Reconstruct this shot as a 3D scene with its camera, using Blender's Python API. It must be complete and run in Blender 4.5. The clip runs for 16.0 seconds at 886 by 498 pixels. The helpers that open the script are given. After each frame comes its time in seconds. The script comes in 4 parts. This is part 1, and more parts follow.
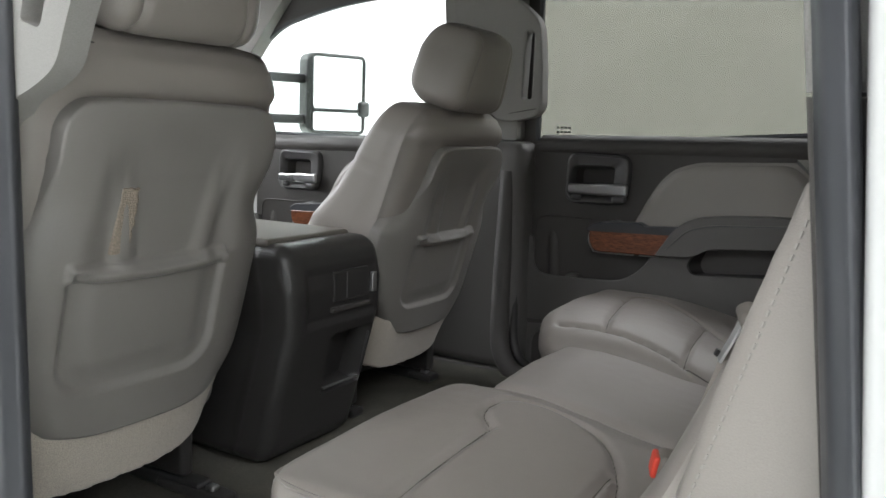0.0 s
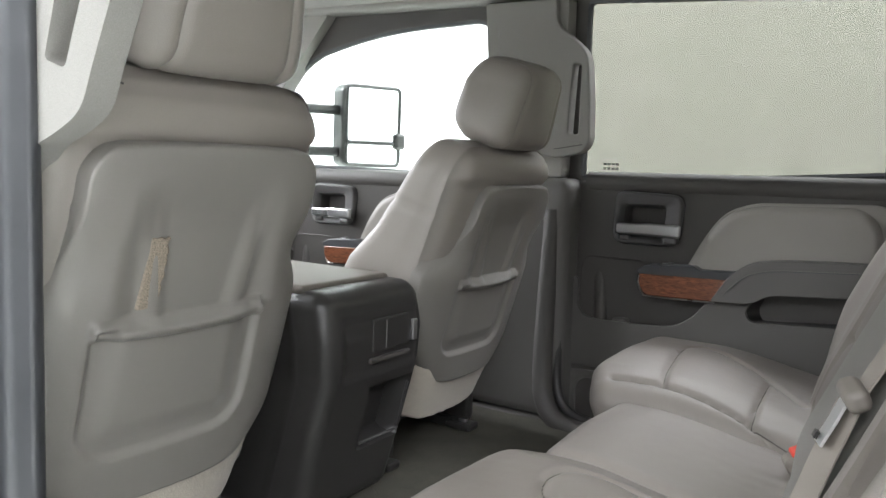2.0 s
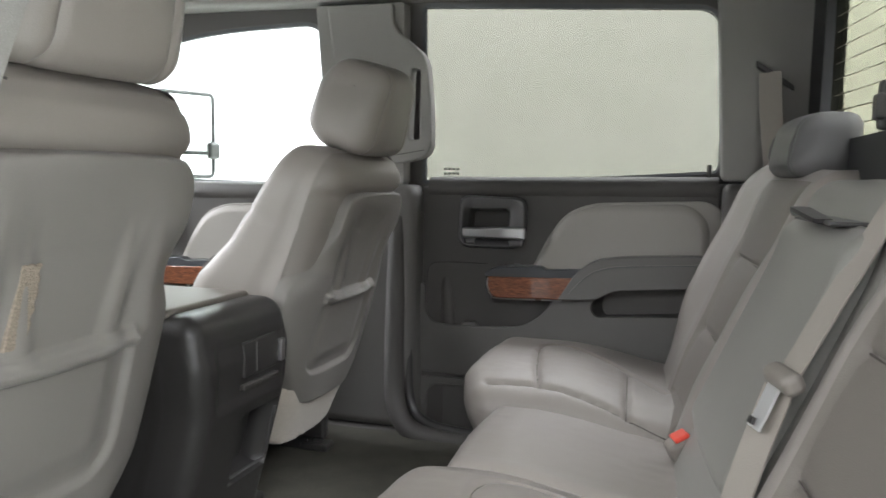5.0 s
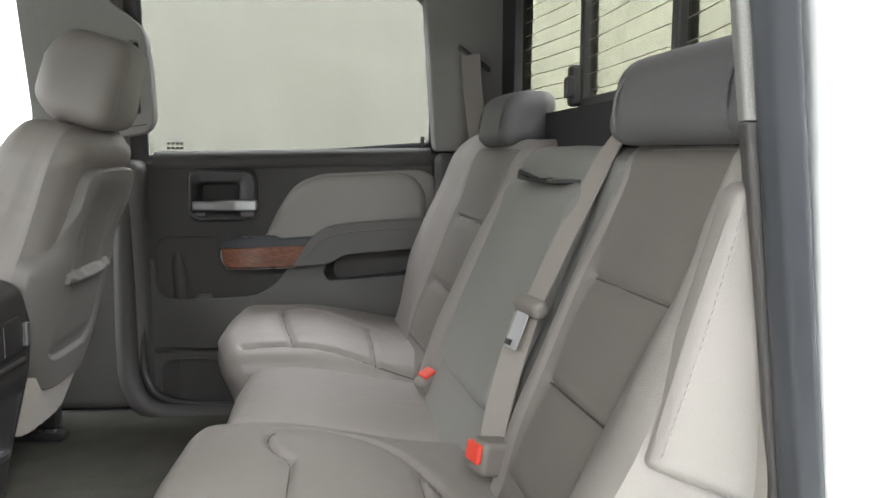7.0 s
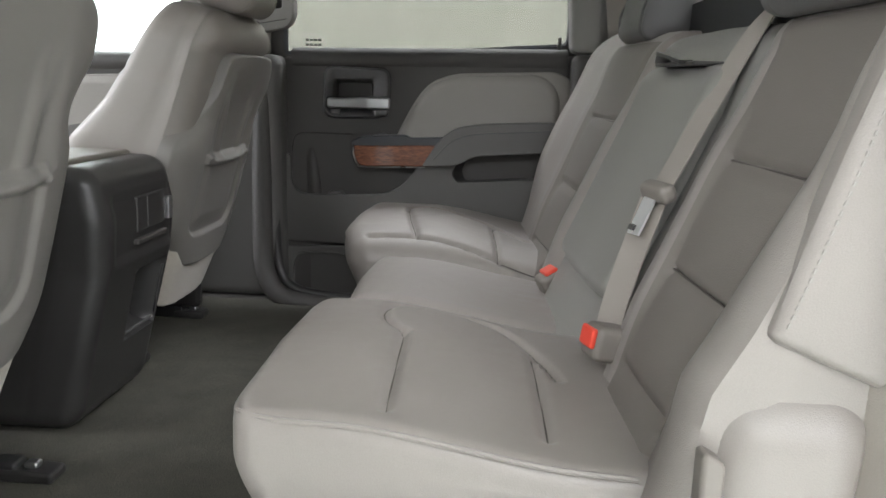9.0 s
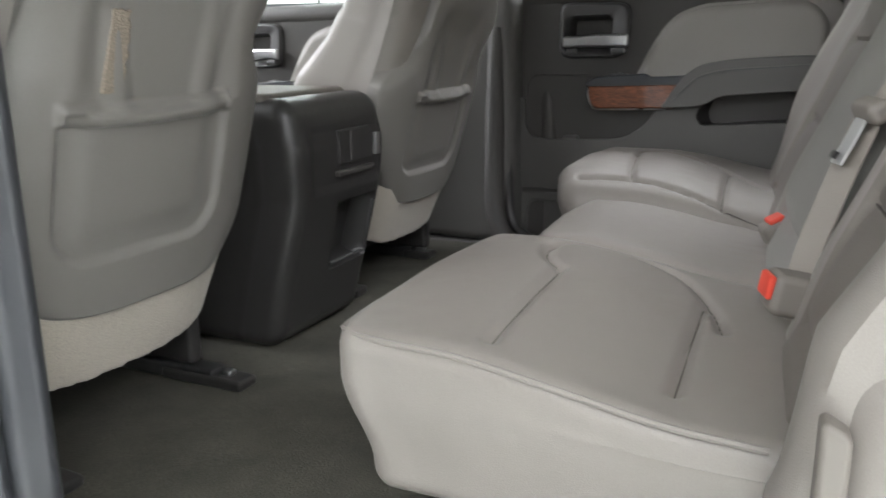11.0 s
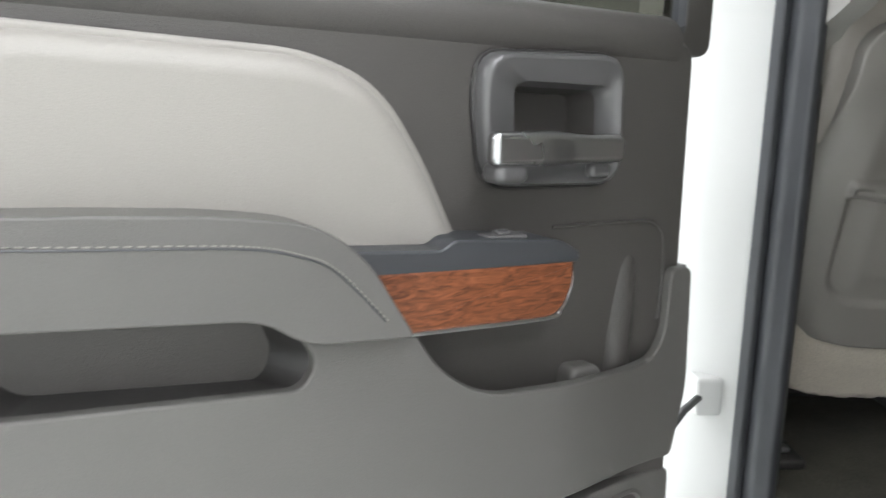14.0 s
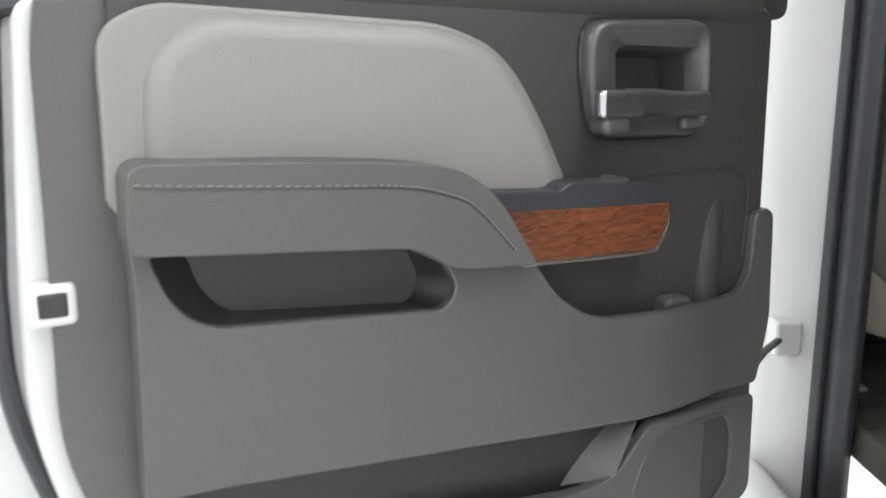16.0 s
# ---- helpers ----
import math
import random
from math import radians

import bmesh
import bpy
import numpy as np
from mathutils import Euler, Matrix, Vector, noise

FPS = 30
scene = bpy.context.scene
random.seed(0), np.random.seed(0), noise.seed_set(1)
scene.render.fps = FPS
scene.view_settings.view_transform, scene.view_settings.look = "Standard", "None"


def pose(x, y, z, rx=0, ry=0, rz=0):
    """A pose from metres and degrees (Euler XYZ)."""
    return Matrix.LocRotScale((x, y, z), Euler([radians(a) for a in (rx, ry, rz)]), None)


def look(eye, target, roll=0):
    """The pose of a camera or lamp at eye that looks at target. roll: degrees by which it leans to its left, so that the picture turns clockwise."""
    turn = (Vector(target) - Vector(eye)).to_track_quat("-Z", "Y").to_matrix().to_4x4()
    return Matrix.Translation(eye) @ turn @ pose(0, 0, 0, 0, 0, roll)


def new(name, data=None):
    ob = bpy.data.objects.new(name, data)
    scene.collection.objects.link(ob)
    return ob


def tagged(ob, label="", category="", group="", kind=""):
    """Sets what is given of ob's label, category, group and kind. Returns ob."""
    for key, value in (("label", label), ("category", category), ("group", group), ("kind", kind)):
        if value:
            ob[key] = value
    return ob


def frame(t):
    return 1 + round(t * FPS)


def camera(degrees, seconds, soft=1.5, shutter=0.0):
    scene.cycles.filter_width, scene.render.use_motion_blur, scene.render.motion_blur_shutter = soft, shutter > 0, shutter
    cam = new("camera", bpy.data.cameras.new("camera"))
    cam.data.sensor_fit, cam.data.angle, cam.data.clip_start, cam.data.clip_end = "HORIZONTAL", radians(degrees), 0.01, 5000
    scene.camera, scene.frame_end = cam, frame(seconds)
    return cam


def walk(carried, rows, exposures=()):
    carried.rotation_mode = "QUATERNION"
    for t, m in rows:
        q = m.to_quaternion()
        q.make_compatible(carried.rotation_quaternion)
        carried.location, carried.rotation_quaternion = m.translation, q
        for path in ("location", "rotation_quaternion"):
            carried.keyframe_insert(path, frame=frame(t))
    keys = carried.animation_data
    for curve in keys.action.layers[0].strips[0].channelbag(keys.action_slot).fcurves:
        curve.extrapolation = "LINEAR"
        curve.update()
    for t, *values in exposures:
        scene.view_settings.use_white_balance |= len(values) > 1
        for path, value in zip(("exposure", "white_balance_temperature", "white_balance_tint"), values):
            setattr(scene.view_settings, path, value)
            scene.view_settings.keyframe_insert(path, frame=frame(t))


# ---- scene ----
cam = camera(56.5, 16.0, shutter=0.35)
PATH = [
    (0, (1.142, -1.198, 1.495), (0.141, 0.511, 1.216), 2.0),
    (0.5, (1.114, -1.212, 1.497), (0.101, 0.49, 1.218), 2.1),
    (1, (1.094, -1.196, 1.503), (0.077, 0.504, 1.229), 2.2),
    (1.5, (1.074, -1.162, 1.516), (0.033, 0.528, 1.272), 2.3),
    (2, (1.056, -1.129, 1.519), (-0.004, 0.553, 1.299), 2.3),
    (2.5, (1.033, -1.107, 1.516), (-0.027, 0.576, 1.301), 2.4),
    (3, (1.005, -1.113, 1.514), (-0.032, 0.584, 1.302), 1.9),
    (3.2, (0.989, -1.129, 1.514), (-0.026, 0.582, 1.307), 1.6),
    (5.3, (0.858, -1.148, 1.507), (0.408, 0.792, 1.322), 1.0),
    (5.5, (0.844, -1.149, 1.504), (0.487, 0.81, 1.316), 0.9),
    (6, (0.812, -1.176, 1.499), (0.71, 0.811, 1.293), 0.7),
    (6.5, (0.787, -1.228, 1.499), (0.921, 0.754, 1.269), 0.4),
    (7, (0.759, -1.281, 1.502), (0.949, 0.696, 1.267), 0.2),
    (7.5, (0.742, -1.314, 1.503), (0.921, 0.664, 1.264), 0.2),
    (8, (0.742, -1.312, 1.487), (0.838, 0.665, 1.198), 0.5),
    (8.5, (0.756, -1.296, 1.46), (0.732, 0.673, 1.106), 0.8),
    (8.7, (0.764, -1.288, 1.447), (0.697, 0.676, 1.071), 1.2),
    (10.8, (0.928, -1.162, 1.366), (0.197, 0.631, 0.867), -0.2),
    (11, (0.945, -1.162, 1.371), (0.114, 0.59, 0.881), -0.7),
    (11.5, (0.994, -1.196, 1.395), (-0.117, 0.405, 0.945), -1.7),
    (12, (1.051, -1.211, 1.42), (-0.296, 0.21, 1.014), -1.7),
    (12.5, (1.113, -1.209, 1.433), (-0.475, -0.045, 1.082), -1.1),
    (13, (1.176, -1.204, 1.427), (-0.631, -0.415, 1.093), 0.5),
    (13.5, (1.242, -1.202, 1.423), (-0.677, -0.765, 1.072), 1.5),
    (14, (1.304, -1.216, 1.415), (-0.653, -1.039, 1.042), 1.7),
    (14.5, (1.381, -1.254, 1.396), (-0.575, -1.251, 0.979), 1.7),
    (15, (1.465, -1.277, 1.388), (-0.483, -1.355, 0.94), 1.3),
    (15.5, (1.493, -1.28, 1.388), (-0.451, -1.364, 0.923), 0.8),
    (16, (1.429, -1.28, 1.398), (-0.528, -1.252, 0.986), -0.4),
]
EXPOSURE = [(0, -0.1), (0.5, 0.35), (1.0, 0.52), (3.0, 0.6), (7.0, 0.62), (8.5, 0.5), (11.0, 0.42), (12.0, 0.52), (12.5, 0.42), (13.0, 0.12), (13.5, -0.1), (14.5, -0.3), (15.0, -0.56), (15.5, -0.73), (16, -0.7)]
walk(cam, [(t, look(eye, target, roll)) for t, eye, target, roll in PATH], EXPOSURE)

# ---- light ----
world = bpy.data.worlds.new("world")
scene.world = world
world.use_nodes = True
bg = world.node_tree.nodes["Background"]
bg.inputs[0].default_value = (0.95, 1.0, 0.98, 1)
bg.inputs[1].default_value = 0.25


def area(name, loc, target, sx, sy, power, color=(0.96, 0.985, 1.04)):
    lamp = bpy.data.lights.new(name, "AREA")
    lamp.shape, lamp.size, lamp.size_y, lamp.energy, lamp.color = "RECTANGLE", sx, sy, power, color
    ob = new(name, lamp)
    ob.matrix_world = look(loc, target)
    return ob


area("hall_light", (0.8, -5.2, 4.1), (0.8, -3.6, 0.0), 8.0, 3.0, 440)
area("hall_light", (0.3, 2.9, 3.9), (0.3, 2.8, 0.0), 6.0, 1.6, 300)
area("hall_light", (-4.6, 0.0, 3.9), (-3.0, 0.0, 0.6), 2.0, 5.0, 600)
area("hall_light", (3.6, 0.0, 3.9), (3.9, 0.0, 0.0), 1.6, 5.0, 270)
area("hall_light", (-6.5, -6.5, 4.2), (-6.5, -6.5, 0.0), 5.0, 4.0, 420)


# ---- materials ----
def material(name, color, rough=0.5, metal=0.0, spec=0.5, grain=0.0, grain_scale=900, stain=0.12, stain_scale=5, bump=0.0, bump_scale=700, coat=0.0, sheen=0.0):
    m = bpy.data.materials.new(name)
    m.use_nodes = True
    n, l = m.node_tree.nodes, m.node_tree.links
    p = n["Principled BSDF"]
    p.inputs["Roughness"].default_value, p.inputs["Metallic"].default_value = rough, metal
    p.inputs["Specular IOR Level"].default_value = spec
    p.inputs["Coat Weight"].default_value = coat
    p.inputs["Coat Roughness"].default_value = 0.08
    p.inputs["Sheen Weight"].default_value = sheen
    geo = n.new("ShaderNodeTexCoord")
    big = n.new("ShaderNodeTexNoise")
    big.inputs["Scale"].default_value, big.inputs["Detail"].default_value = stain_scale, 5
    small = n.new("ShaderNodeTexNoise")
    small.inputs["Scale"].default_value, small.inputs["Detail"].default_value = grain_scale, 2
    for t in (big, small):
        l.new(geo.outputs["Object"], t.inputs["Vector"])
    mix = n.new("ShaderNodeMix")
    mix.data_type = "RGBA"
    mix.inputs[6].default_value = (*[c * (1 - stain) for c in color], 1)
    mix.inputs[7].default_value = (*[min(1, c * (1 + stain)) for c in color], 1)
    l.new(big.outputs["Fac"], mix.inputs[0])
    mix2 = n.new("ShaderNodeMix")
    mix2.data_type, mix2.blend_type = "RGBA", "OVERLAY"
    mix2.inputs[0].default_value = grain
    l.new(mix.outputs[2], mix2.inputs[6])
    l.new(small.outputs["Fac"], mix2.inputs[7])
    l.new(mix2.outputs[2], p.inputs["Base Color"])
    rr = n.new("ShaderNodeMapRange")
    rr.inputs[3].default_value, rr.inputs[4].default_value = max(0.02, rough - 0.06), min(1, rough + 0.06)
    l.new(big.outputs["Fac"], rr.inputs[0])
    l.new(rr.outputs[0], p.inputs["Roughness"])
    if bump:
        t = n.new("ShaderNodeTexVoronoi") if bump_scale < 1200 else n.new("ShaderNodeTexNoise")
        t.inputs["Scale"].default_value = bump_scale
        l.new(geo.outputs["Object"], t.inputs["Vector"])
        b = n.new("ShaderNodeBump")
        b.inputs["Strength"].default_value, b.inputs["Distance"].default_value = bump, 0.001
        l.new(t.outputs[0], b.inputs["Height"])
        l.new(b.outputs[0], p.inputs["Normal"])
    return m


LEATHER = material("leather", (0.25, 0.226, 0.206), 0.42, grain=0.1, bump=0.17, bump_scale=650, stain=0.06)
LEATHER_PERF = material("perforated_leather", (0.175, 0.156, 0.139), 0.55, grain=0.1, grain_scale=900, bump=0.25, bump_scale=620, stain=0.05)
STITCH = material("stitching", (0.30, 0.28, 0.255), 0.8)
# dark tone of the thin tubes that draw shade into the creases
SEAM_SHADE = material("seam_crease_shade", (0.085, 0.075, 0.067), 0.8)
HEADLEATHER = material("grey_leather", (0.125, 0.122, 0.12), 0.48, grain=0.1, bump=0.25, bump_scale=650, stain=0.05)
# grey leather, darkened further for the weak light on the centre back
LEATHER_GREY = material("dimmed_grey_leather", (0.185, 0.178, 0.162), 0.46, grain=0.1, bump=0.25, bump_scale=650, stain=0.06)
SHELL = material("seat_shell_plastic", (0.215, 0.202, 0.188), 0.40, grain=0.1, bump=0.2, bump_scale=900, stain=0.05)
FLAP = material("beige_carpet", (0.5, 0.45, 0.38), 0.95, grain=0.6, grain_scale=700, bump=0.8, bump_scale=500, sheen=0.3)
MESHCLOTH = material("worn_backing", (0.27, 0.225, 0.18), 0.85, grain=0.5, grain_scale=300, bump=0.6, bump_scale=400)
TRIM = material("dark_trim_plastic", (0.064, 0.059, 0.055), 0.5, grain=0.15, bump=0.3, bump_scale=800, stain=0.08)
TRIM_SOFT = material("soft_grey_trim", (0.112, 0.107, 0.10), 0.48, grain=0.12, bump=0.25, bump_scale=800, stain=0.05)
BEIGE = material("beige_trim", (0.29, 0.272, 0.25), 0.5, grain=0.1, bump=0.2, bump_scale=800, stain=0.04)
HEAD = material("headliner_grey", (0.27, 0.26, 0.245), 0.85, grain=0.3, bump=0.3, bump_scale=900, stain=0.04)
SATINBLACK = material("ledge_plastic", (0.045, 0.047, 0.052), 0.4, grain=0.1, bump=0.15, bump_scale=900)
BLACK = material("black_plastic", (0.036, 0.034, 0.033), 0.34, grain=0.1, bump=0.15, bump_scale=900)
DEEP = material("black_felt", (0.014, 0.014, 0.015), 0.7, grain=0.2)
WIRE = material("heating_wire", (0.16, 0.14, 0.10), 0.6)
RUBBER = material("black_rubber", (0.05, 0.052, 0.058), 0.38, stain=0.25, stain_scale=12)
CARPET = material("dark_carpet", (0.07, 0.066, 0.052), 0.95, grain=0.8, grain_scale=450, bump=1.0, bump_scale=420, stain=0.5, stain_scale=14)
PAINT = material("white_paint", (0.70, 0.70, 0.685), 0.3, coat=0.6, stain=0.03, stain_scale=3)
CHROME = material("brushed_chrome", (0.58, 0.58, 0.59), 0.28, metal=1.0, stain=0.05)
SATIN = material("satin_grey", (0.125, 0.122, 0.122), 0.32, metal=0.3, stain=0.05)
TONGUE = material("bright_steel", (0.75, 0.75, 0.74), 0.35, metal=0.7, stain=0.04)
ALLOY = material("wheel_alloy", (0.5, 0.5, 0.5), 0.35, metal=0.8, stain=0.05)
STEEL = material("dark_steel", (0.1, 0.1, 0.1), 0.4, metal=0.8, stain=0.3, stain_scale=30)
WEBBING = material("belt_webbing", (0.265, 0.238, 0.21), 0.72, grain=0.12, grain_scale=900, bump=0.3, bump_scale=800)
RED = material("red_plastic", (0.75, 0.07, 0.04), 0.4, stain=0.05)
GREYBOX = material("grey_plastic", (0.19, 0.17, 0.15), 0.5, stain=0.05)
WALLPAINT = material("wall_paint", (0.8, 0.8, 0.79), 0.85, stain=0.03, stain_scale=0.6)
FLOORPAINT = material("polished_floor", (0.72, 0.74, 0.7), 0.25, stain=0.06, stain_scale=1.5)
SHUTTER = material("grey_shutter", (0.42, 0.43, 0.45), 0.5, stain=0.06)
WHITEPRINT = material("white_print", (0.8, 0.8, 0.8), 0.6)
TYRE = material("tyre_rubber", (0.02, 0.02, 0.02), 0.7, stain=0.2)


def wood_material():
    m = bpy.data.materials.new("burr_wood")
    m.use_nodes = True
    n, l = m.node_tree.nodes, m.node_tree.links
    p = n["Principled BSDF"]
    p.inputs["Roughness"].default_value, p.inputs["Coat Weight"].default_value = 0.3, 0.5
    geo = n.new("ShaderNodeTexCoord")
    mp = n.new("ShaderNodeMapping")
    mp.inputs["Scale"].default_value = (18, 18, 90)
    ns = n.new("ShaderNodeTexNoise")
    ns.inputs["Scale"].default_value, ns.inputs["Detail"].default_value, ns.inputs["Distortion"].default_value = 2.2, 8, 1.6
    ramp = n.new("ShaderNodeValToRGB")
    ramp.color_ramp.elements[0].position, ramp.color_ramp.elements[0].color = 0.3, (0.07, 0.02, 0.009, 1)
    ramp.color_ramp.elements[1].position, ramp.color_ramp.elements[1].color = 0.7, (0.27, 0.095, 0.042, 1)
    l.new(geo.outputs["Object"], mp.inputs[0])
    l.new(mp.outputs[0], ns.inputs["Vector"])
    l.new(ns.outputs["Fac"], ramp.inputs[0])
    l.new(ramp.outputs[0], p.inputs["Base Color"])
    return m


WOOD = wood_material()


def glass_material(name, tint, gloss=0.06):
    m = bpy.data.materials.new(name)
    m.use_nodes = True
    n, l = m.node_tree.nodes, m.node_tree.links
    n.remove(n["Principled BSDF"])
    tr, gl, mix = n.new("ShaderNodeBsdfTransparent"), n.new("ShaderNodeBsdfGlossy"), n.new("ShaderNodeMixShader")
    tr.inputs[0].default_value = (*tint, 1)
    gl.inputs["Roughness"].default_value = 0.02
    fr, pw, sc = n.new("ShaderNodeLayerWeight"), n.new("ShaderNodeMath"), n.new("ShaderNodeMath")
    fr.inputs[0].default_value = 0.5
    pw.operation, sc.operation = "POWER", "MULTIPLY_ADD"
    pw.inputs[1].default_value = 4.5
    sc.inputs[1].default_value, sc.inputs[2].default_value = 0.4, gloss * 0.08
    l.new(fr.outputs["Facing"], pw.inputs[0])
    l.new(pw.outputs[0], sc.inputs[0])
    l.new(sc.outputs[0], mix.inputs[0])
    l.new(tr.outputs[0], mix.inputs[1])
    l.new(gl.outputs[0], mix.inputs[2])
    l.new(mix.outputs[0], n["Material Output"].inputs[0])
    return m


GLASS = glass_material("clear_glass", (0.93, 0.97, 0.95))
TINT = glass_material("tinted_glass", (0.345, 0.345, 0.316))
REARTINT = glass_material("rear_window_glass", (0.40, 0.40, 0.34), 0.03)


# ---- mesh helpers ----
def finish(bm, smooth=True, angle=40):
    bmesh.ops.recalc_face_normals(bm, faces=bm.faces)
    for f in bm.faces:
        f.smooth = smooth
    if smooth:
        lim = radians(angle)
        for e in bm.edges:
            if len(e.link_faces) == 2 and e.calc_face_angle(0) > lim:
                e.smooth = False


def part(name, bm, mat, parent=None, label="", m=None, smooth=True, angle=40):
    if m is not None:
        bmesh.ops.transform(bm, matrix=m, verts=bm.verts)
    finish(bm, smooth, angle)
    me = bpy.data.meshes.new(name)
    bm.to_mesh(me)
    bm.free()
    me.materials.append(mat)
    ob = new(name, me)
    if smooth and len(me.polygons) < 1500:
        ob.modifiers.new("even_normals", "WEIGHTED_NORMAL").keep_sharp = True
    if parent is not None:
        ob.parent = parent
    if label:
        tagged(ob, label)
    return ob


def thing(name, label, category, loc=(0, 0, 0), group="", kind=""):
    ob = new(name)
    ob.location = loc
    ob.empty_display_size = 0.05
    tagged(ob, label, category, group, kind)
    bpy.context.view_layer.update()
    return ob


def rounded(x0, x1, y0, y1, z0, z1, r=0.02, step=0.03, disp=None, shape=None):
    """A box with rounded edges on a fine grid; disp(p, n) moves a point, shape(p) reshapes it."""
    bm = bmesh.new()
    c = Vector(((x0 + x1) / 2, (y0 + y1) / 2, (z0 + z1) / 2))
    h = Vector(((x1 - x0) / 2, (y1 - y0) / 2, (z1 - z0) / 2))
    r = min(r, *h)
    cache = {}

    def cuts(half):
        flat = max(1, round(2 * (half - r) / step))
        inner = [-(half - r) + 2 * (half - r) * i / flat for i in range(flat + 1)]
        k = max(2, min(5, round(r / step) + 2))
        rim = [(half - r) + r * math.tan(math.pi / 4 * i / k) for i in range(1, k + 1)]
        return [-v for v in reversed(rim)] + inner + rim

    axes = [cuts(v) for v in h]

    def vert(q):
        key = tuple(round(v, 6) for v in q)
        if key not in cache:
            core = Vector([max(-(h[i] - r), min(h[i] - r, q[i])) for i in range(3)])
            off = Vector(q) - core
            n = off.normalized() if off.length > 1e-9 else Vector((0, 0, 1))
            p = core + n * r
            if disp:
                p = p + n * disp(p + c, n)
            p = p + c
            if shape:
                p = Vector(shape(p))
            cache[key] = bm.verts.new(p)
        return cache[key]

    for ax in range(3):
        a, b = [i for i in range(3) if i != ax]
        for s in (-1, 1):
            for i in range(len(axes[a]) - 1):
                for j in range(len(axes[b]) - 1):
                    quad = []
                    for di, dj in ((0, 0), (1, 0), (1, 1), (0, 1)):
                        q = [0, 0, 0]
                        q[ax], q[a], q[b] = s * h[ax], axes[a][i + di], axes[b][j + dj]
                        quad.append(vert(q))
                    if len(set(quad)) == 4:
                        bm.faces.new(quad)
    return bm


def smooth_loop(points, rad=0.02, seg=5):
    """Round the corners of a closed outline; a point may carry its own radius as a third value."""
    out = []
    n = len(points)
    for i in range(n):
        p = Vector(points[i][:2])
        r = points[i][2] if len(points[i]) > 2 else rad
        a, b = Vector(points[i - 1][:2]) - p, Vector(points[(i + 1) % n][:2]) - p
        d = min(r, a.length * 0.48, b.length * 0.48)
        pa, pb = p + a.normalized() * d, p + b.normalized() * d
        if r <= 0.0005:
            out.append(p)
            continue
        for k in range(seg + 1):
            t = k / seg
            out.append(pa * (1 - t) ** 2 + p * 2 * t * (1 - t) + pb * t * t)
    return out


def even_loop(points, n):
    """n points at even steps along a closed outline."""
    pts = [Vector(p[:2]) for p in points]
    pts.append(pts[0])
    run = [0.0]
    for a, b in zip(pts, pts[1:]):
        run.append(run[-1] + (b - a).length)
    return [Vector((float(np.interp(run[-1] * i / n, run, [p.x for p in pts])), float(np.interp(run[-1] * i / n, run, [p.y for p in pts])))) for i in range(n)]


def plate(outline, depth, holes=(), bevel=0.0, m=None, seg=2):
    """An outline in (a, b), with holes, from c = 0 to c = depth; m maps (a, b, c)."""
    bm = bmesh.new()
    edges = []
    for loop in (outline, *holes):
        vs = [bm.verts.new((p[0], p[1], 0)) for p in loop]
        edges += [bm.edges.new((vs[i - 1], vs[i])) for i in range(len(vs))]
    bmesh.ops.triangle_fill(bm, use_beauty=True, edges=edges, normal=(0, 0, 1))
    bmesh.ops.dissolve_limit(bm, angle_limit=0.01, verts=bm.verts, edges=bm.edges)
    res = bmesh.ops.extrude_face_region(bm, geom=bm.faces[:])
    top = [v for v in res["geom"] if isinstance(v, bmesh.types.BMVert)]
    bmesh.ops.translate(bm, vec=(0, 0, depth), verts=top)
    if bevel:
        tops = set(top)
        rim = [e for e in bm.edges if e.verts[0] in tops and e.verts[1] in tops and len(e.link_faces) == 2 and e.calc_face_angle(0) > 0.6]
        bmesh.ops.bevel(bm, geom=rim, offset=bevel, segments=seg, profile=0.5, affect="EDGES", clamp_overlap=True)
    if m is not None:
        bmesh.ops.transform(bm, matrix=m, verts=bm.verts)
    return bm


def pillow(outline, depth, r, m=None, steps=6):
    """An outline in (a, b) raised by depth, its upper rim rounded with radius r."""
    pts = [Vector(p) for p in outline]
    n = len(pts)
    turn = 1 if sum(pts[i - 1].x * pts[i].y - pts[i].x * pts[i - 1].y for i in range(n)) > 0 else -1
    ins, room = [], []
    for i in range(n):
        e0, e1 = pts[i] - pts[i - 1], pts[(i + 1) % n] - pts[i]
        d = (e0.normalized() + e1.normalized()).normalized()
        bend = turn * (e0.x * e1.y - e0.y * e1.x) / (e0.length * e1.length)
        room.append(1.0 if bend <= 0.01 else min(1.0, 0.9 * (e0.length + e1.length) / 2 / bend / r))
        ins.append(Vector((-d.y, d.x)) * turn)
    ins = [q * k for q, k in zip(ins, room)]
    rings = [[(p.x, p.y, 0.0) for p in pts]]
    for k in range(steps + 1):
        t = k / steps * math.pi / 2
        rings.append([tuple(p + q * r * (1 - math.cos(t))) + (depth - r + r * math.sin(t),) for p, q in zip(pts, ins)])
    bm = loft(rings)
    if m is not None:
        bmesh.ops.transform(bm, matrix=m, verts=bm.verts)
    return bm


def loft(rings, cap=True, closed=True):
    bm = bmesh.new()
    vs = [[bm.verts.new(p) for p in ring] for ring in rings]
    n = len(rings[0])
    for a, b in zip(vs, vs[1:]):
        for i in range(n if closed else n - 1):
            bm.faces.new((a[i], a[(i + 1) % n], b[(i + 1) % n], b[i]))
    if cap:
        bm.faces.new(vs[0])
        bm.faces.new(vs[-1])
    return bm


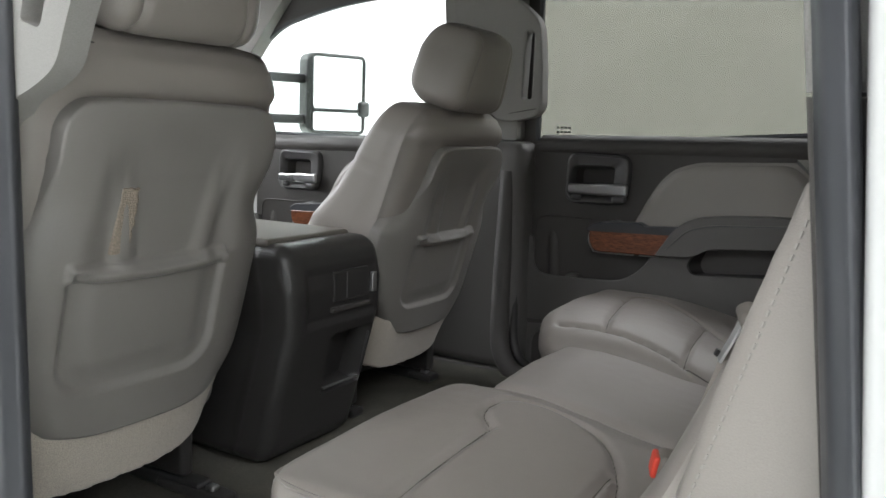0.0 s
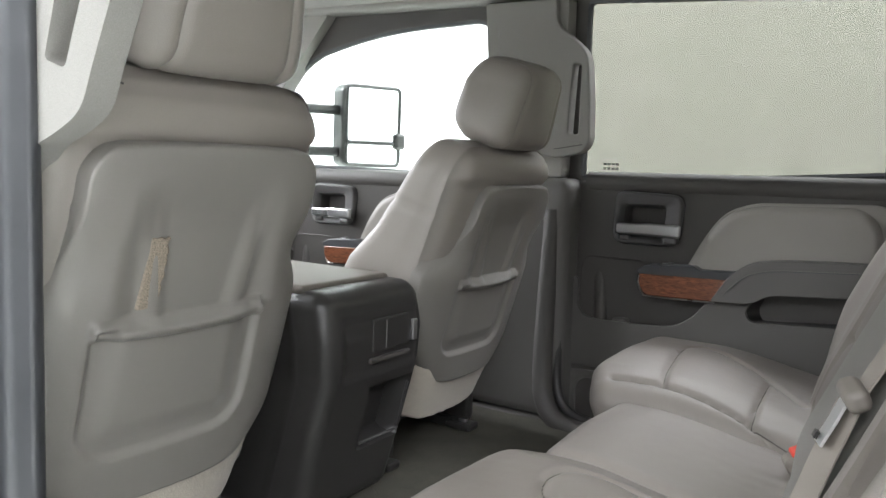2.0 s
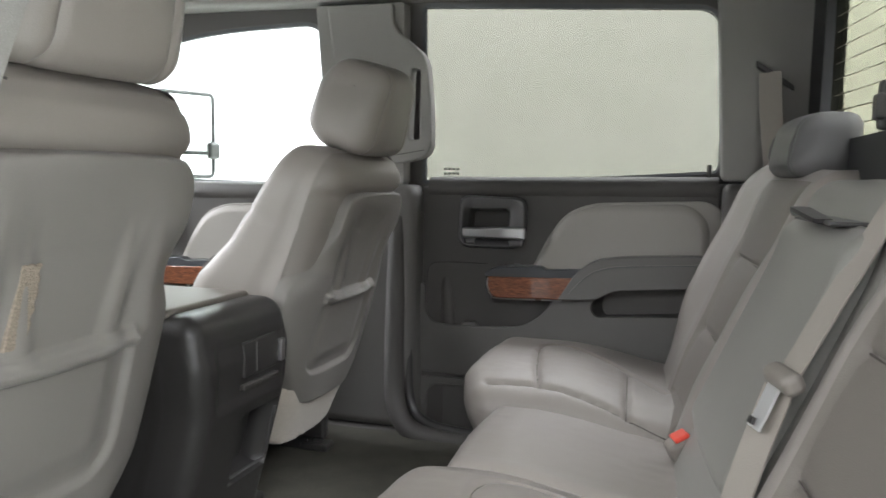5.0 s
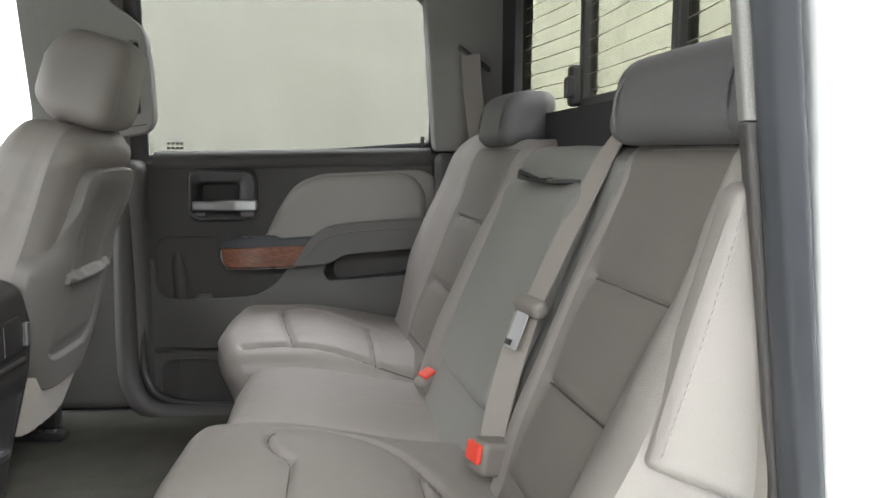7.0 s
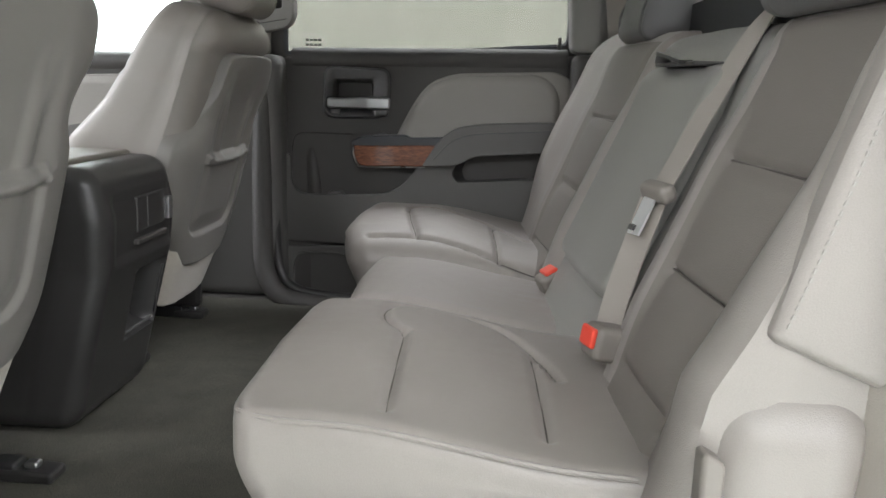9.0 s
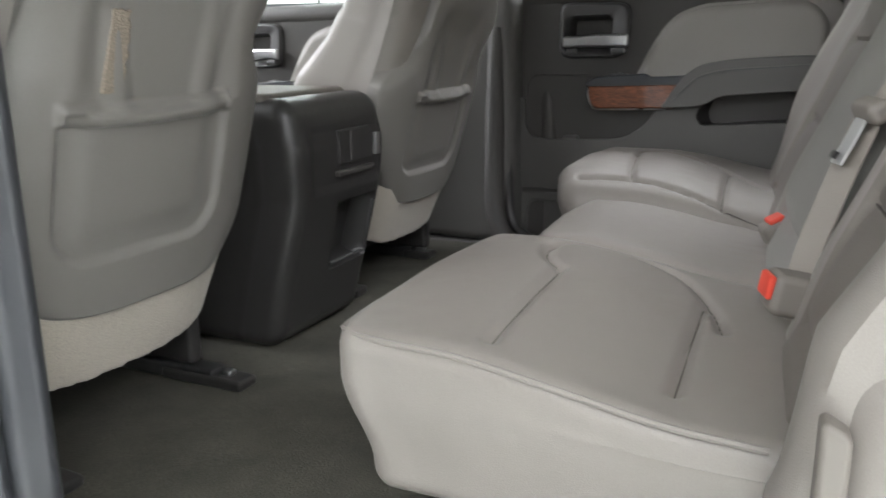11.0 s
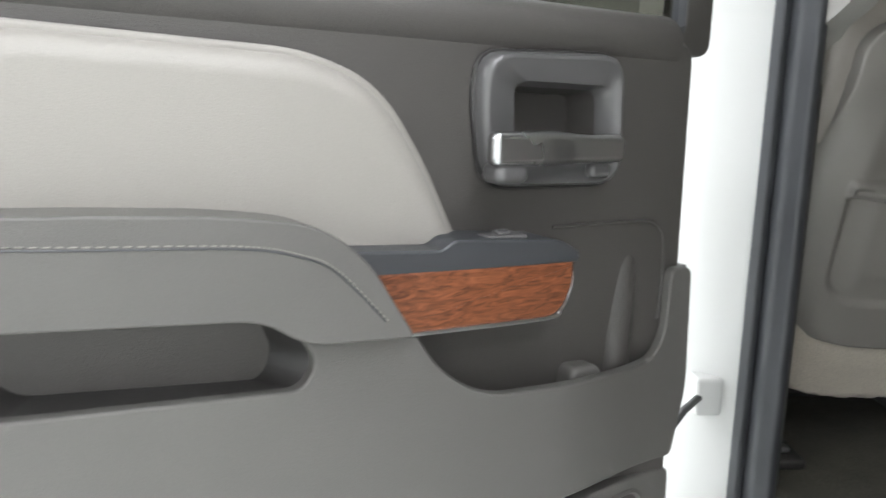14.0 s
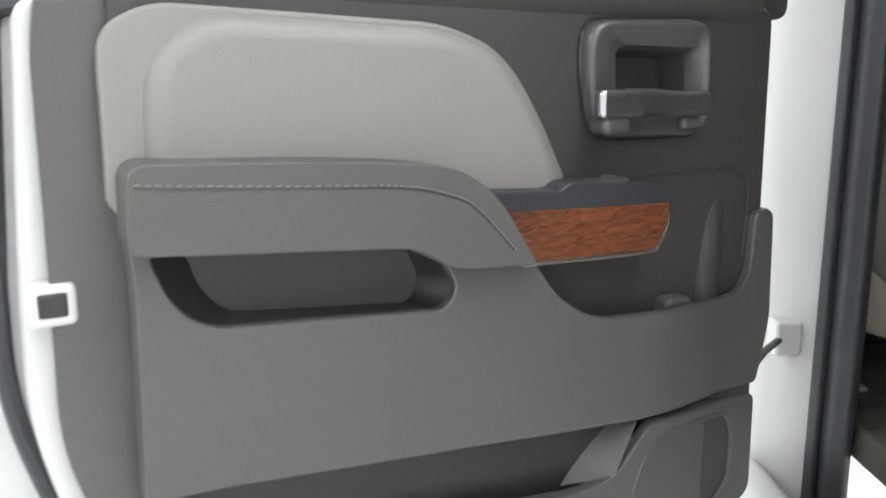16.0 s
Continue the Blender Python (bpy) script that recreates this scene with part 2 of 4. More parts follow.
def tube(points, r, sides=8, closed=False, flat=1.0, normal=None, taper=1.0):
    """A round (or, with flat, oval) rod along a line of points."""
    pts = [Vector(p) for p in points]
    rings = []
    up = Vector(normal) if normal else Vector((0.13, 0.21, 0.97))
    for i, p in enumerate(pts):
        if closed:
            d = pts[(i + 1) % len(pts)] - pts[i - 1]
        else:
            d = pts[min(i + 1, len(pts) - 1)] - pts[max(i - 1, 0)]
        d.normalize()
        s = d.cross(up).normalized()
        u = s.cross(d).normalized()
        k = i / max(1, len(pts) - 1)
        w = 1 if k < 0.55 else 1 + (taper - 1) * (k - 0.55) / 0.45
        rings.append([p + s * (w * r * math.cos(j * 2 * math.pi / sides)) + u * (w * r * flat * math.sin(j * 2 * math.pi / sides)) for j in range(sides)])
    if closed:
        rings.append(rings[0])
    bm = loft(rings, cap=not closed)
    if closed:
        bmesh.ops.remove_doubles(bm, verts=bm.verts, dist=1e-6)
    return bm


def band(points, normals, width, thick):
    """A flat strap along points; its width lies across the line and the given normals."""
    pts = [Vector(p) for p in points]
    rings = []
    for i, p in enumerate(pts):
        d = (pts[min(i + 1, len(pts) - 1)] - pts[max(i - 1, 0)]).normalized()
        nrm = Vector(normals[min(i, len(normals) - 1)]).normalized()
        s = d.cross(nrm).normalized() * width / 2
        nn = s.normalized().cross(d) * thick / 2
        rings.append([p - s - nn, p + s - nn, p + s + nn, p - s + nn])
    return loft(rings)


def spline(points, n=8):
    """Points along a smooth curve through the given ones."""
    pts = [Vector(p) for p in points]
    ext = [pts[0] * 2 - pts[1], *pts, pts[-1] * 2 - pts[-2]]
    out = []
    for i in range(1, len(ext) - 2):
        a, b, c, d = ext[i - 1 : i + 3]
        for k in range(n):
            t = k / n
            out.append(0.5 * (2 * b + (c - a) * t + (2 * a - 5 * b + 4 * c - d) * t * t + (3 * b - a - 3 * c + d) * t**3))
    out.append(pts[-1])
    return out


def bell(v, s):
    return math.exp(-((v / s) ** 2))


def step01(v):
    v = max(0.0, min(1.0, v))
    return v * v * (3 - 2 * v)


def interp(table, v):
    """A smooth value from rows of (v, value)."""
    if v <= table[0][0]:
        return table[0][1]
    for (a, p), (b, q) in zip(table, table[1:]):
        if v <= b:
            return p + (q - p) * (v - a) / (b - a)
    return table[-1][1]


def joined(*bms):
    out = bmesh.new()
    for b in bms:
        me = bpy.data.meshes.new("tmp")
        b.to_mesh(me)
        b.free()
        out.from_mesh(me)
        bpy.data.meshes.remove(me)
    return out


XZ = lambda y, s=1: Matrix(((1, 0, 0, 0), (0, 0, s, y), (0, 1, 0, 0), (0, 0, 0, 1)))  # (a, b, c) -> (a, y + s c, b)
YZ = lambda x, s=1: Matrix(((0, 0, s, x), (1, 0, 0, 0), (0, 1, 0, 0), (0, 0, 0, 1)))  # (a, b, c) -> (x + s c, a, b)

# ---- the cab: floor, walls, roof ----
FLOOR_Z = 0.86
part("floor", rounded(-1.1, 1.2, -0.62, 0.78, FLOOR_Z - 0.06, FLOOR_Z, 0.01, 0.1, disp=lambda p, n: 0.004 * noise.noise(p * 9) if n.z > 0.9 else 0), CARPET)
tagged(bpy.data.objects["floor"], "dark worn carpet on the cab floor", "carpet", kind="structure")


def structure(name, bm, mat, label, category, **kw):
    return tagged(part(name, bm, mat, **kw), label, category, kind="structure")


structure("ceiling", rounded(-0.95, 1.2, -0.72, 0.84, 1.95, 1.974, 0.02, 0.15), HEAD, "pale grey cloth headliner", "headliner")
structure("roof", rounded(-1.0, 1.25, -0.80, 0.95, 1.975, 2.0, 0.012, 0.2), PAINT, "white painted cab roof", "car roof")
# front bulkhead with the dashboard
structure("dashboard", rounded(-1.35, -0.95, -0.74, 0.82, 0.8, 1.42, 0.08, 0.08), TRIM, "dark plastic dashboard at the front of the cab", "dashboard")
structure("sill_passenger", rounded(-1.0, 1.1, 0.745, 0.84, 0.76, 0.862, 0.02, 0.06), TRIM, "dark plastic sill trim along the closed doors", "sill")
structure("sill_driver", rounded(0.27, 1.12, -0.715, -0.622, 0.66, 0.76, 0.02, 0.06), TRIM, "dark plastic sill plate in the open doorway", "sill")
structure("rocker_driver", rounded(-1.0, 1.4, -0.80, -0.72, 0.50, 0.76, 0.03, 0.08), PAINT, "white painted rocker panel below the doors", "body panel")

# pillars on the passenger side
bp = smooth_loop([(-0.03, 1.48, 0.01), (0.178, 1.48, 0.01), (0.178, 1.60, 0.01), (0.172, 1.93, 0.01), (-0.07, 1.93, 0.01)], 0.02)
structure("pillar_trim_1", plate(bp, 0.05, bevel=0.012, m=XZ(0.87, -1)), HEAD, "pale grey upper pillar trim between the windows", "pillar trim")
structure("pillar_trim_2", rounded(-0.02, 0.224, 0.77, 0.9, 0.86, 1.479, 0.03, 0.06, shape=lambda p: (p.x - 0.10 * step01((1.05 - p.z) / 0.2) * (p.x < 0.1), p.y, p.z)), TRIM_SOFT, "dark plastic lower pillar trim beside the front seat", "pillar trim")
flare = [(0.176, 0.79, 1.40), (0.176, 0.775, 1.15), (0.178, 0.765, 1.0), (0.19, 0.752, 0.925), (0.225, 0.742, 0.878), (0.29, 0.738, 0.858), (0.45, 0.738, 0.852), (1.0, 0.738, 0.85)]
structure("trim_flare", tube(spline(flare, 5), 0.026, 12), TRIM, "curved dark trim sweeping from pillar into sill", "pillar trim")
edge_seal = [(0.206, 0.80, 1.46), (0.206, 0.792, 1.15), (0.209, 0.785, 1.0), (0.222, 0.775, 0.93), (0.255, 0.765, 0.893), (0.32, 0.76, 0.878), (0.47, 0.76, 0.872), (1.0, 0.76, 0.87)]
structure("seal_passenger", tube(spline(edge_seal, 5), 0.013, 10), BLACK, "black rubber seal round the closed rear door", "seal")
cp = smooth_loop([(0.935, 1.50), (1.19, 1.50), (1.16, 1.93), (0.91, 1.93)], 0.02)
structure("pillar_trim_3", plate(cp, 0.10, bevel=0.015, m=XZ(0.90, -1)), HEAD, "pale grey rear corner trim beside the rear window", "pillar trim")
structure("pillar_trim_4", rounded(0.94, 1.2, 0.77, 0.9, 0.85, 1.498, 0.02, 0.08), TRIM, "dark lower corner trim behind the rear seat", "pillar trim")
ap = [(-1.17, 1.42), (-1.06, 1.42), (-0.62, 1.95), (-0.74, 1.95)]
structure("pillar_trim_5", plate(smooth_loop(ap, 0.01), 0.06, bevel=0.012, m=XZ(0.90, -1)), HEAD, "pale grey slanted windscreen pillar trim", "pillar trim")
structure("roof_rail", rounded(-0.9, 1.15, 0.80, 0.92, 1.935, 1.97, 0.03, 0.08), HEAD, "pale grey roof rail trim above the doors", "roof trim")

structure("body_side", plate(smooth_loop([(-0.05, 0.6, 0), (0.18, 0.6, 0), (0.18, 1.96, 0), (-0.05, 1.96, 0)], 0), 0.04, m=XZ(0.905)), PAINT, "white painted body side between the doors", "body panel")
structure("body_corner", plate(smooth_loop([(0.99, 0.6, 0), (1.2, 0.6, 0), (1.17, 1.96, 0), (0.95, 1.96, 0)], 0), 0.04, m=XZ(0.905)), PAINT, "white painted rear body corner", "body panel")
# rear wall with the sliding window
rw = smooth_loop([(-0.60, 0.85, 0), (0.88, 0.85, 0), (0.88, 1.95, 0), (-0.60, 1.95, 0)], 0)
rh = smooth_loop([(-0.56, 1.577), (0.65, 1.577), (0.64, 1.89), (-0.55, 1.89)], 0.04)
bend = lambda p: (p.x - 0.05 * step01((abs(p.y) - 0.2) / 0.55), p.y, p.z)


def bent(bm, f):
    for v in bm.verts:
        v.co = Vector(f(v.co))
    return bm


structure("wall_rear", bent(plate(rw, 0.04, [rh], m=YZ(1.155)), bend), DEEP, "black rear wall of the cab with a window opening", "wall")
rear_window = thing("window_1", "three-part sliding rear window with heating wires", "window", (1.16, 0, 1.585), kind="structure")


def window_part(name, bm, mat, label=""):
    return part(name, bm, mat, rear_window, label, m=Matrix.Translation((-1.16, 0, -1.585)))


for y0, y1 in ((-0.575, -0.24), (-0.22, 0.22), (0.24, 0.64)):
    g = window_part("pane", bent(plate([(y0, 1.575), (y1, 1.575), (y1, 1.885), (y0, 1.885)], 0.004, m=YZ(1.172)), bend), REARTINT)
    g.visible_shadow = False
for y in (-0.23, 0.23):
    window_part("mullion", rounded(1.157, 1.187, y - 0.012, y + 0.012, 1.57, 1.89, 0.005, 0.1), BLACK)
window_part("bottom_rail", rounded(1.155, 1.187, -0.24, 0.24, 1.575, 1.6, 0.005, 0.1), BLACK)
window_part("latch", joined(rounded(1.135, 1.16, 0.22, 0.245, 1.585, 1.66, 0.008, 0.02), rounded(1.13, 1.145, 0.215, 0.25, 1.60, 1.64, 0.006, 0.02)), BLACK, "black sliding window latch")
for s in (-1, 1):
    for i in range(9):
        z = 1.61 + 0.03 * i
        wire = [(1.1685 - 0.05 * step01((abs(y) - 0.2) / 0.55), s * y, z) for y in (0.25, 0.3, 0.36, 0.42, 0.48, 0.54, 0.60)]
        window_part("heating_wire", tube(wire, 0.0009, 4), WIRE)


for i in range(9):
    window_part("heating_wire", tube([(1.1685, -0.218, 1.613 + 0.03 * i), (1.1685, 0.0, 1.613 + 0.03 * i), (1.1685, 0.218, 1.613 + 0.03 * i)], 0.0007, 4), WIRE)


# ---- doors ----
def door_trim(door, m, tall=1.475):
    """The inner trim of a door: a along the cab, b up, c into the cab from the trim's plane."""
    def P(outline, depth, holes=(), bevel=0.0, c=0.0, seg=3):
        return plate(outline, depth, holes, bevel, m=m @ Matrix.Translation((0, 0, c)), seg=seg)

    def on(a, b, c):
        return tuple(m @ Vector((a, b, c)))

    def fall(a, b):
        """How far the proud lower panels fall back towards the hinge side and towards the bottom."""
        return 0.030 * step01((0.42 - a) / 0.2) + 0.012 * step01((1.12 - b) / 0.14)

    def proud(outline, c0, c1, holes=(), bevel=0.0, back=0.0):
        """A moulded panel that follows fall(); back keeps that share of its rear plane."""
        bm = plate(outline, c1 - c0, holes, bevel, m=Matrix.Translation((0, 0, c0)), seg=3)
        for no, lines in (((1, 0, 0), (0.24, 0.27, 0.30, 0.33, 0.36, 0.39, 0.42)), ((0, 1, 0), (0.98, 1.01, 1.04, 1.07, 1.10, 1.13))):
            for v in lines:
                bmesh.ops.bisect_plane(bm, geom=bm.verts[:] + bm.edges[:] + bm.faces[:], plane_co=(v, v, 0), plane_no=no)
        for v in bm.verts:
            k = 1 - back * (c1 - v.co.z) / (c1 - c0)
            v.co.z -= k * fall(v.co.x, v.co.y)
        bmesh.ops.transform(bm, matrix=m, verts=bm.verts)
        return bm

    pocket = smooth_loop([(0.934, 1.264, 0.008), (0.920, 1.222, 0.03), (0.893, 1.198, 0.025), (0.675, 1.184, 0.025), (0.662, 1.205, 0.02), (0.682, 1.238, 0.02), (0.71, 1.252, 0.02)], 0.01)
    bez = smooth_loop([(0.326, 1.330, 0.03), (0.488, 1.332, 0.03), (0.499, 1.40, 0.02), (0.497, 1.452, 0.025), (0.330, 1.456, 0.025)], 0.02)
    skin = smooth_loop([(0.205, 0.84), (0.218, tall, 0.02), (0.985, tall + 0.02, 0.02), (1.0, 1.43, 0.03), (1.003, 1.24, 0.05), (1.008, 1.10, 0.08), (0.985, 1.02, 0.08), (0.93, 0.90, 0.05), (0.89, 0.84)], 0.02)
    upper = smooth_loop([(0.212, 0.86), (0.222, tall - 0.004, 0.02), (0.945, tall + 0.008, 0.02), (0.945, 1.06, 0.02), (0.84, 0.87, 0.05)], 0.02)
    part("trim_back", P(skin, 0.006, [bez], 0.002, c=-0.012), TRIM_SOFT, door, "grey trim border")
    part("trim_panel", P(upper, 0.008, [bez], 0.004, c=-0.005), TRIM, door, "dark grey moulded upper trim panel")
    # rolled shoulder below the window
    crest = [on(a, tall - 0.006 + 0.017 * (a - 0.22), -0.022) for a in (0.245, 0.4, 0.6, 0.8, 0.94)]
    part("shoulder", tube(spline(crest, 4), 0.03, 16), TRIM, door)

    # the proud belly: its top edge is the rim of the map pocket
    belly = smooth_loop([(0.207, 1.012, 0.01), (0.203, 1.10, 0.02), (0.210, 1.237, 0.012), (0.242, 1.237, 0.012), (0.245, 1.165, 0.03), (0.262, 1.141, 0.02), (0.30, 1.138, 0.02), (0.500, 1.148, 0.05), (0.548, 1.180, 0.02), (0.585, 1.232, 0.01), (0.66, 1.275, 0.01), (0.950, 1.290, 0.006), (0.946, 1.238, 0.02), (0.951, 1.055, 0.004), (0.89, 1.054, 0.02), (0.65, 1.035, 0.02), (0.43, 1.018, 0.02)], 0.01)
    side = [(0.951, 1.055), (0.946, 1.238), (0.950, 1.29), (0.938, 1.29), (0.934, 1.238), (0.939, 1.055)]
    front = [(0.203, 1.012), (0.203, 1.10), (0.210, 1.237), (0.222, 1.237), (0.217, 1.10), (0.217, 1.012)]
    under = [(0.95, 1.056), (0.89, 1.056), (0.65, 1.037), (0.43, 1.020), (0.207, 1.012), (0.207, 1.022), (0.43, 1.03), (0.65, 1.047), (0.95, 1.066)]
    part("belly_panel", joined(proud(belly, 0.034, 0.045, [pocket], 0.005), proud(side, 0.0, 0.036, back=0.95), proud(front, -0.004, 0.036, back=0.95), proud(under, 0.0, 0.036, back=0.95)), TRIM_SOFT, door, "moulded soft grey plastic belly panel")
    c = sum((Vector(p) for p in pocket), Vector((0, 0))) / len(pocket)
    wide = [on(*(c + (Vector(p) - c) * 1.02), 0.037) for p in pocket]
    tight = [on(*(c + Vector((0.0, 0.006)) + Vector(((p[0] - c.x) * 0.80, (p[1] - c.y) * 1.12))), 0.006) for p in pocket]
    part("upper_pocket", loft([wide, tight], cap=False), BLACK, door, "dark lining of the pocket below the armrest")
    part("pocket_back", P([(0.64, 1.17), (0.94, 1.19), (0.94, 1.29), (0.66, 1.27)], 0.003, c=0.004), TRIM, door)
    # map pocket: rib and step inside
    part("pocket_rib", tube(spline([on(0.292, 1.275, -0.022), on(0.296, 1.22, -0.012), on(0.302, 1.16, -0.008), on(0.304, 1.11, -0.006)], 5), 0.021, 14), TRIM, door)
    part("pocket_step", P(smooth_loop([(0.335, 1.11), (0.385, 1.11), (0.382, 1.150), (0.342, 1.148)], 0.012), 0.022, (), 0.008, c=0.003), TRIM_SOFT, door)
    part("recess_line", tube(spline([on(0.247, 1.18, 0.004), on(0.245, 1.26, 0.004), on(0.262, 1.286, 0.004), on(0.30, 1.290, 0.004), on(0.40, 1.290, 0.004)], 5), 0.0018, 6), TRIM, door)

    # lower pocket's front wall with the speaker
    wall = smooth_loop([(0.946, 1.044, 0.006), (0.922, 1.047, 0.006), (0.903, 1.010, 0.03), (0.880, 0.988, 0.03), (0.852, 0.981, 0.03), (0.50, 0.948, 0.05), (0.455, 0.956, 0.03), (0.428, 0.988, 0.02), (0.407, 1.010, 0.012), (0.262, 1.002, 0.012), (0.208, 0.998, 0.012), (0.205, 0.86), (0.24, 0.845), (0.87, 0.845), (0.917, 0.969, 0.06)], 0.02)
    spk = smooth_loop([(0.437, 0.862), (0.432, 0.93, 0.03), (0.408, 0.978, 0.025), (0.375, 0.992, 0.02), (0.262, 0.985, 0.02), (0.245, 0.96, 0.02), (0.245, 0.89, 0.03), (0.275, 0.858)], 0.02)
    part("pocket_wall", proud(wall, 0.032, 0.046, [spk], 0.005), TRIM_SOFT, door, "moulded grey front wall of the lower pocket")
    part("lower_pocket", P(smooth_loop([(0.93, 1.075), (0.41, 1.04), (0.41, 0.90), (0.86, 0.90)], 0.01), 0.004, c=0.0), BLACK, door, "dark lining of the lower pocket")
    cheek = [[on(0.428 + 0.03 * (1 - k), 0.955 + 0.062 * k, 0.034), on(0.455 + 0.055 * (1 - k) - 0.03 * k * k, 0.945 + 0.075 * k, 0.004)] for k in (0, 0.2, 0.4, 0.6, 0.8, 1.0)]
    part("pocket_cheek", loft(cheek, cap=False, closed=False), TRIM_SOFT, door)
    part("speaker_grille", proud([(0.455, 0.85), (0.445, 0.99), (0.37, 1.0), (0.235, 0.994), (0.235, 0.85)], 0.030, 0.036), TRIM_SOFT, door, "grey cloth speaker grille")
    part("speaker_rim", tube([on(p[0], p[1], 0.044 - fall(p[0], p[1])) for p in spk], 0.004, 6, closed=True), TRIM_SOFT, door)

    # pale insert: flat flange and padded field
    flange = smooth_loop([(0.506, 1.270, 0.01), (0.55, 1.357, 0.03), (0.581, 1.403, 0.03), (0.609, 1.427, 0.03), (0.66, 1.445, 0.05), (0.915, 1.456, 0.03), (0.955, 1.435, 0.03), (0.957, 1.302, 0.004), (0.945, 1.284, 0.004), (0.75, 1.25)], 0.01, 6)
    part("insert_flange", P(flange, 0.012, (), 0.004, c=0.0), BEIGE, door, "pale beige flange of the insert")
    pad = smooth_loop([(0.509, 1.268, 0.01), (0.553, 1.355, 0.03), (0.584, 1.400, 0.03), (0.611, 1.423, 0.03), (0.662, 1.441, 0.05), (0.88, 1.450, 0.06), (0.925, 1.41, 0.05), (0.930, 1.28, 0.01), (0.75, 1.25)], 0.01, 6)
    part("padded_insert", pillow(pad, 0.022, 0.021, m @ Matrix.Translation((0, 0, 0.004))), BEIGE, door, "pale beige padded insert")

    # armrest with its stitched seam
    arm = smooth_loop([(0.588, 1.222, 0.008), (0.632, 1.290, 0.05), (0.672, 1.318, 0.05), (0.74, 1.328, 0.03), (0.83, 1.333), (0.949, 1.337, 0.018), (0.951, 1.268, 0.012), (0.715, 1.251, 0.03), (0.682, 1.228, 0.02)], 0.01, 6)
    part("armrest", P(arm, 0.066, (), 0.010, c=0.004, seg=5), TRIM_SOFT, door, "stitched soft grey armrest")
    line = [(0.944, 1.3195), (0.839, 1.312), (0.732, 1.305), (0.688, 1.296), (0.657, 1.281), (0.613, 1.236)]
    run = spline([Vector((a, b, 0.0703)) for a, b in line], 14)
    part("stitching", joined(*[tube([on(p.x, p.y + 0.002, p.z), on(*(p + (q - p) * 0.6 + Vector((0, 0.002, 0))))], 0.0005, 4) for p, q in zip(run, run[1:])]), STITCH, door, "fine pale dashed stitching")
    part("seam", tube([on(*p) for p in run[::3]], 0.0008, 5), RUBBER, door)

    # switch ledge and wood
    part("switch_ledge", P(smooth_loop([(0.408, 1.266, 0.004), (0.408, 1.276, 0.008), (0.43, 1.288, 0.01), (0.545, 1.296, 0.01), (0.556, 1.288, 0.006), (0.64, 1.293, 0.004), (0.64, 1.268, 0.004)], 0.004), 0.052, (), 0.005, c=0.003), SATINBLACK, door, "dark grey ledge with window switch")
    wood = smooth_loop([(0.415, 1.267, 0.004), (0.414, 1.245, 0.012), (0.430, 1.217, 0.018), (0.62, 1.221, 0.01), (0.64, 1.275, 0.01)], 0.006)
    mid = Vector((0.52, 1.247))
    part("wood_backing", P([mid + (Vector(p) - mid) * 1.03 for p in wood], 0.040, (), 0.006, c=0.003), BLACK, door, "black carrier behind the wood strip")
    part("wood_strip", pillow(wood, 0.052, 0.004, m @ Matrix.Translation((0, 0, 0.004))), WOOD, door, "glossy reddish burr wood strip")
    part("chrome_edge", tube(spline([on(a, b, 0.050) for a, b in ((0.4145, 1.262), (0.4135, 1.244), (0.424, 1.222), (0.445, 1.2155), (0.595, 1.219))], 5), 0.0022, 6), CHROME, door, "thin chrome edge")
    part("window_switch", joined(rounded(0.462, 0.505, 1.286, 1.2945, 0.026, 0.046, 0.003, 0.02), rounded(0.476, 0.490, 1.292, 1.2975, 0.028, 0.04, 0.002, 0.02)), SATIN, door, "small chrome-tipped window switch", m=m)

    # handle: bezel, cup and lever
    inner = smooth_loop([(0.346, 1.352, 0.012), (0.450, 1.350, 0.012), (0.454, 1.423, 0.012), (0.350, 1.421, 0.012)], 0.012)
    k = Vector((0.40, 1.388))
    out, hole = even_loop(bez, 56), even_loop(inner, 56)
    rings = [(out, 1.0, -0.004), (out, 1.0, 0.007), (out, 0.975, 0.015), (out, 0.94, 0.019), (out, 0.90, 0.019), (hole, 1.14, 0.014), (hole, 1.0, -0.004)]
    bezel = part("handle_bezel", loft([[on(*(k + (p - k) * f), c) for p in loop] for loop, f, c in rings], cap=False), SATIN, door, "satin dark grey dished handle surround", angle=60)
    part("handle_cup", joined(loft([[on(*p, -0.004) for p in hole], [on(*(k + (p - k) * 0.85), -0.036) for p in hole]], cap=False), P([k + (p - k) * 0.9 for p in hole], 0.004, c=-0.04)), TRIM, bezel)
    part("bezel_rim", tube([on(p[0], p[1], 0.004) for p in bez], 0.0028, 6, closed=True), BLACK, bezel)
    lv = rounded(0.342, 0.503, 1.354, 1.384, 0.022, 0.038, 0.007, 0.008, shape=lambda p: (p.x, p.y - 0.004 * step01((0.44 - p.x) / 0.06) * (p.y > 1.37), p.z + 0.010 * step01((p.x - 0.40) / 0.05)))
    part("handle_lever", lv, CHROME, bezel, "satin chrome lever", m=m)
    part("handle_pivot", joined(rounded(0.462, 0.497, 1.338, 1.356, 0.016, 0.046, 0.008, 0.012), rounded(0.348, 0.374, 1.338, 1.354, 0.012, 0.026, 0.006, 0.012)), SATIN, bezel, m=m)


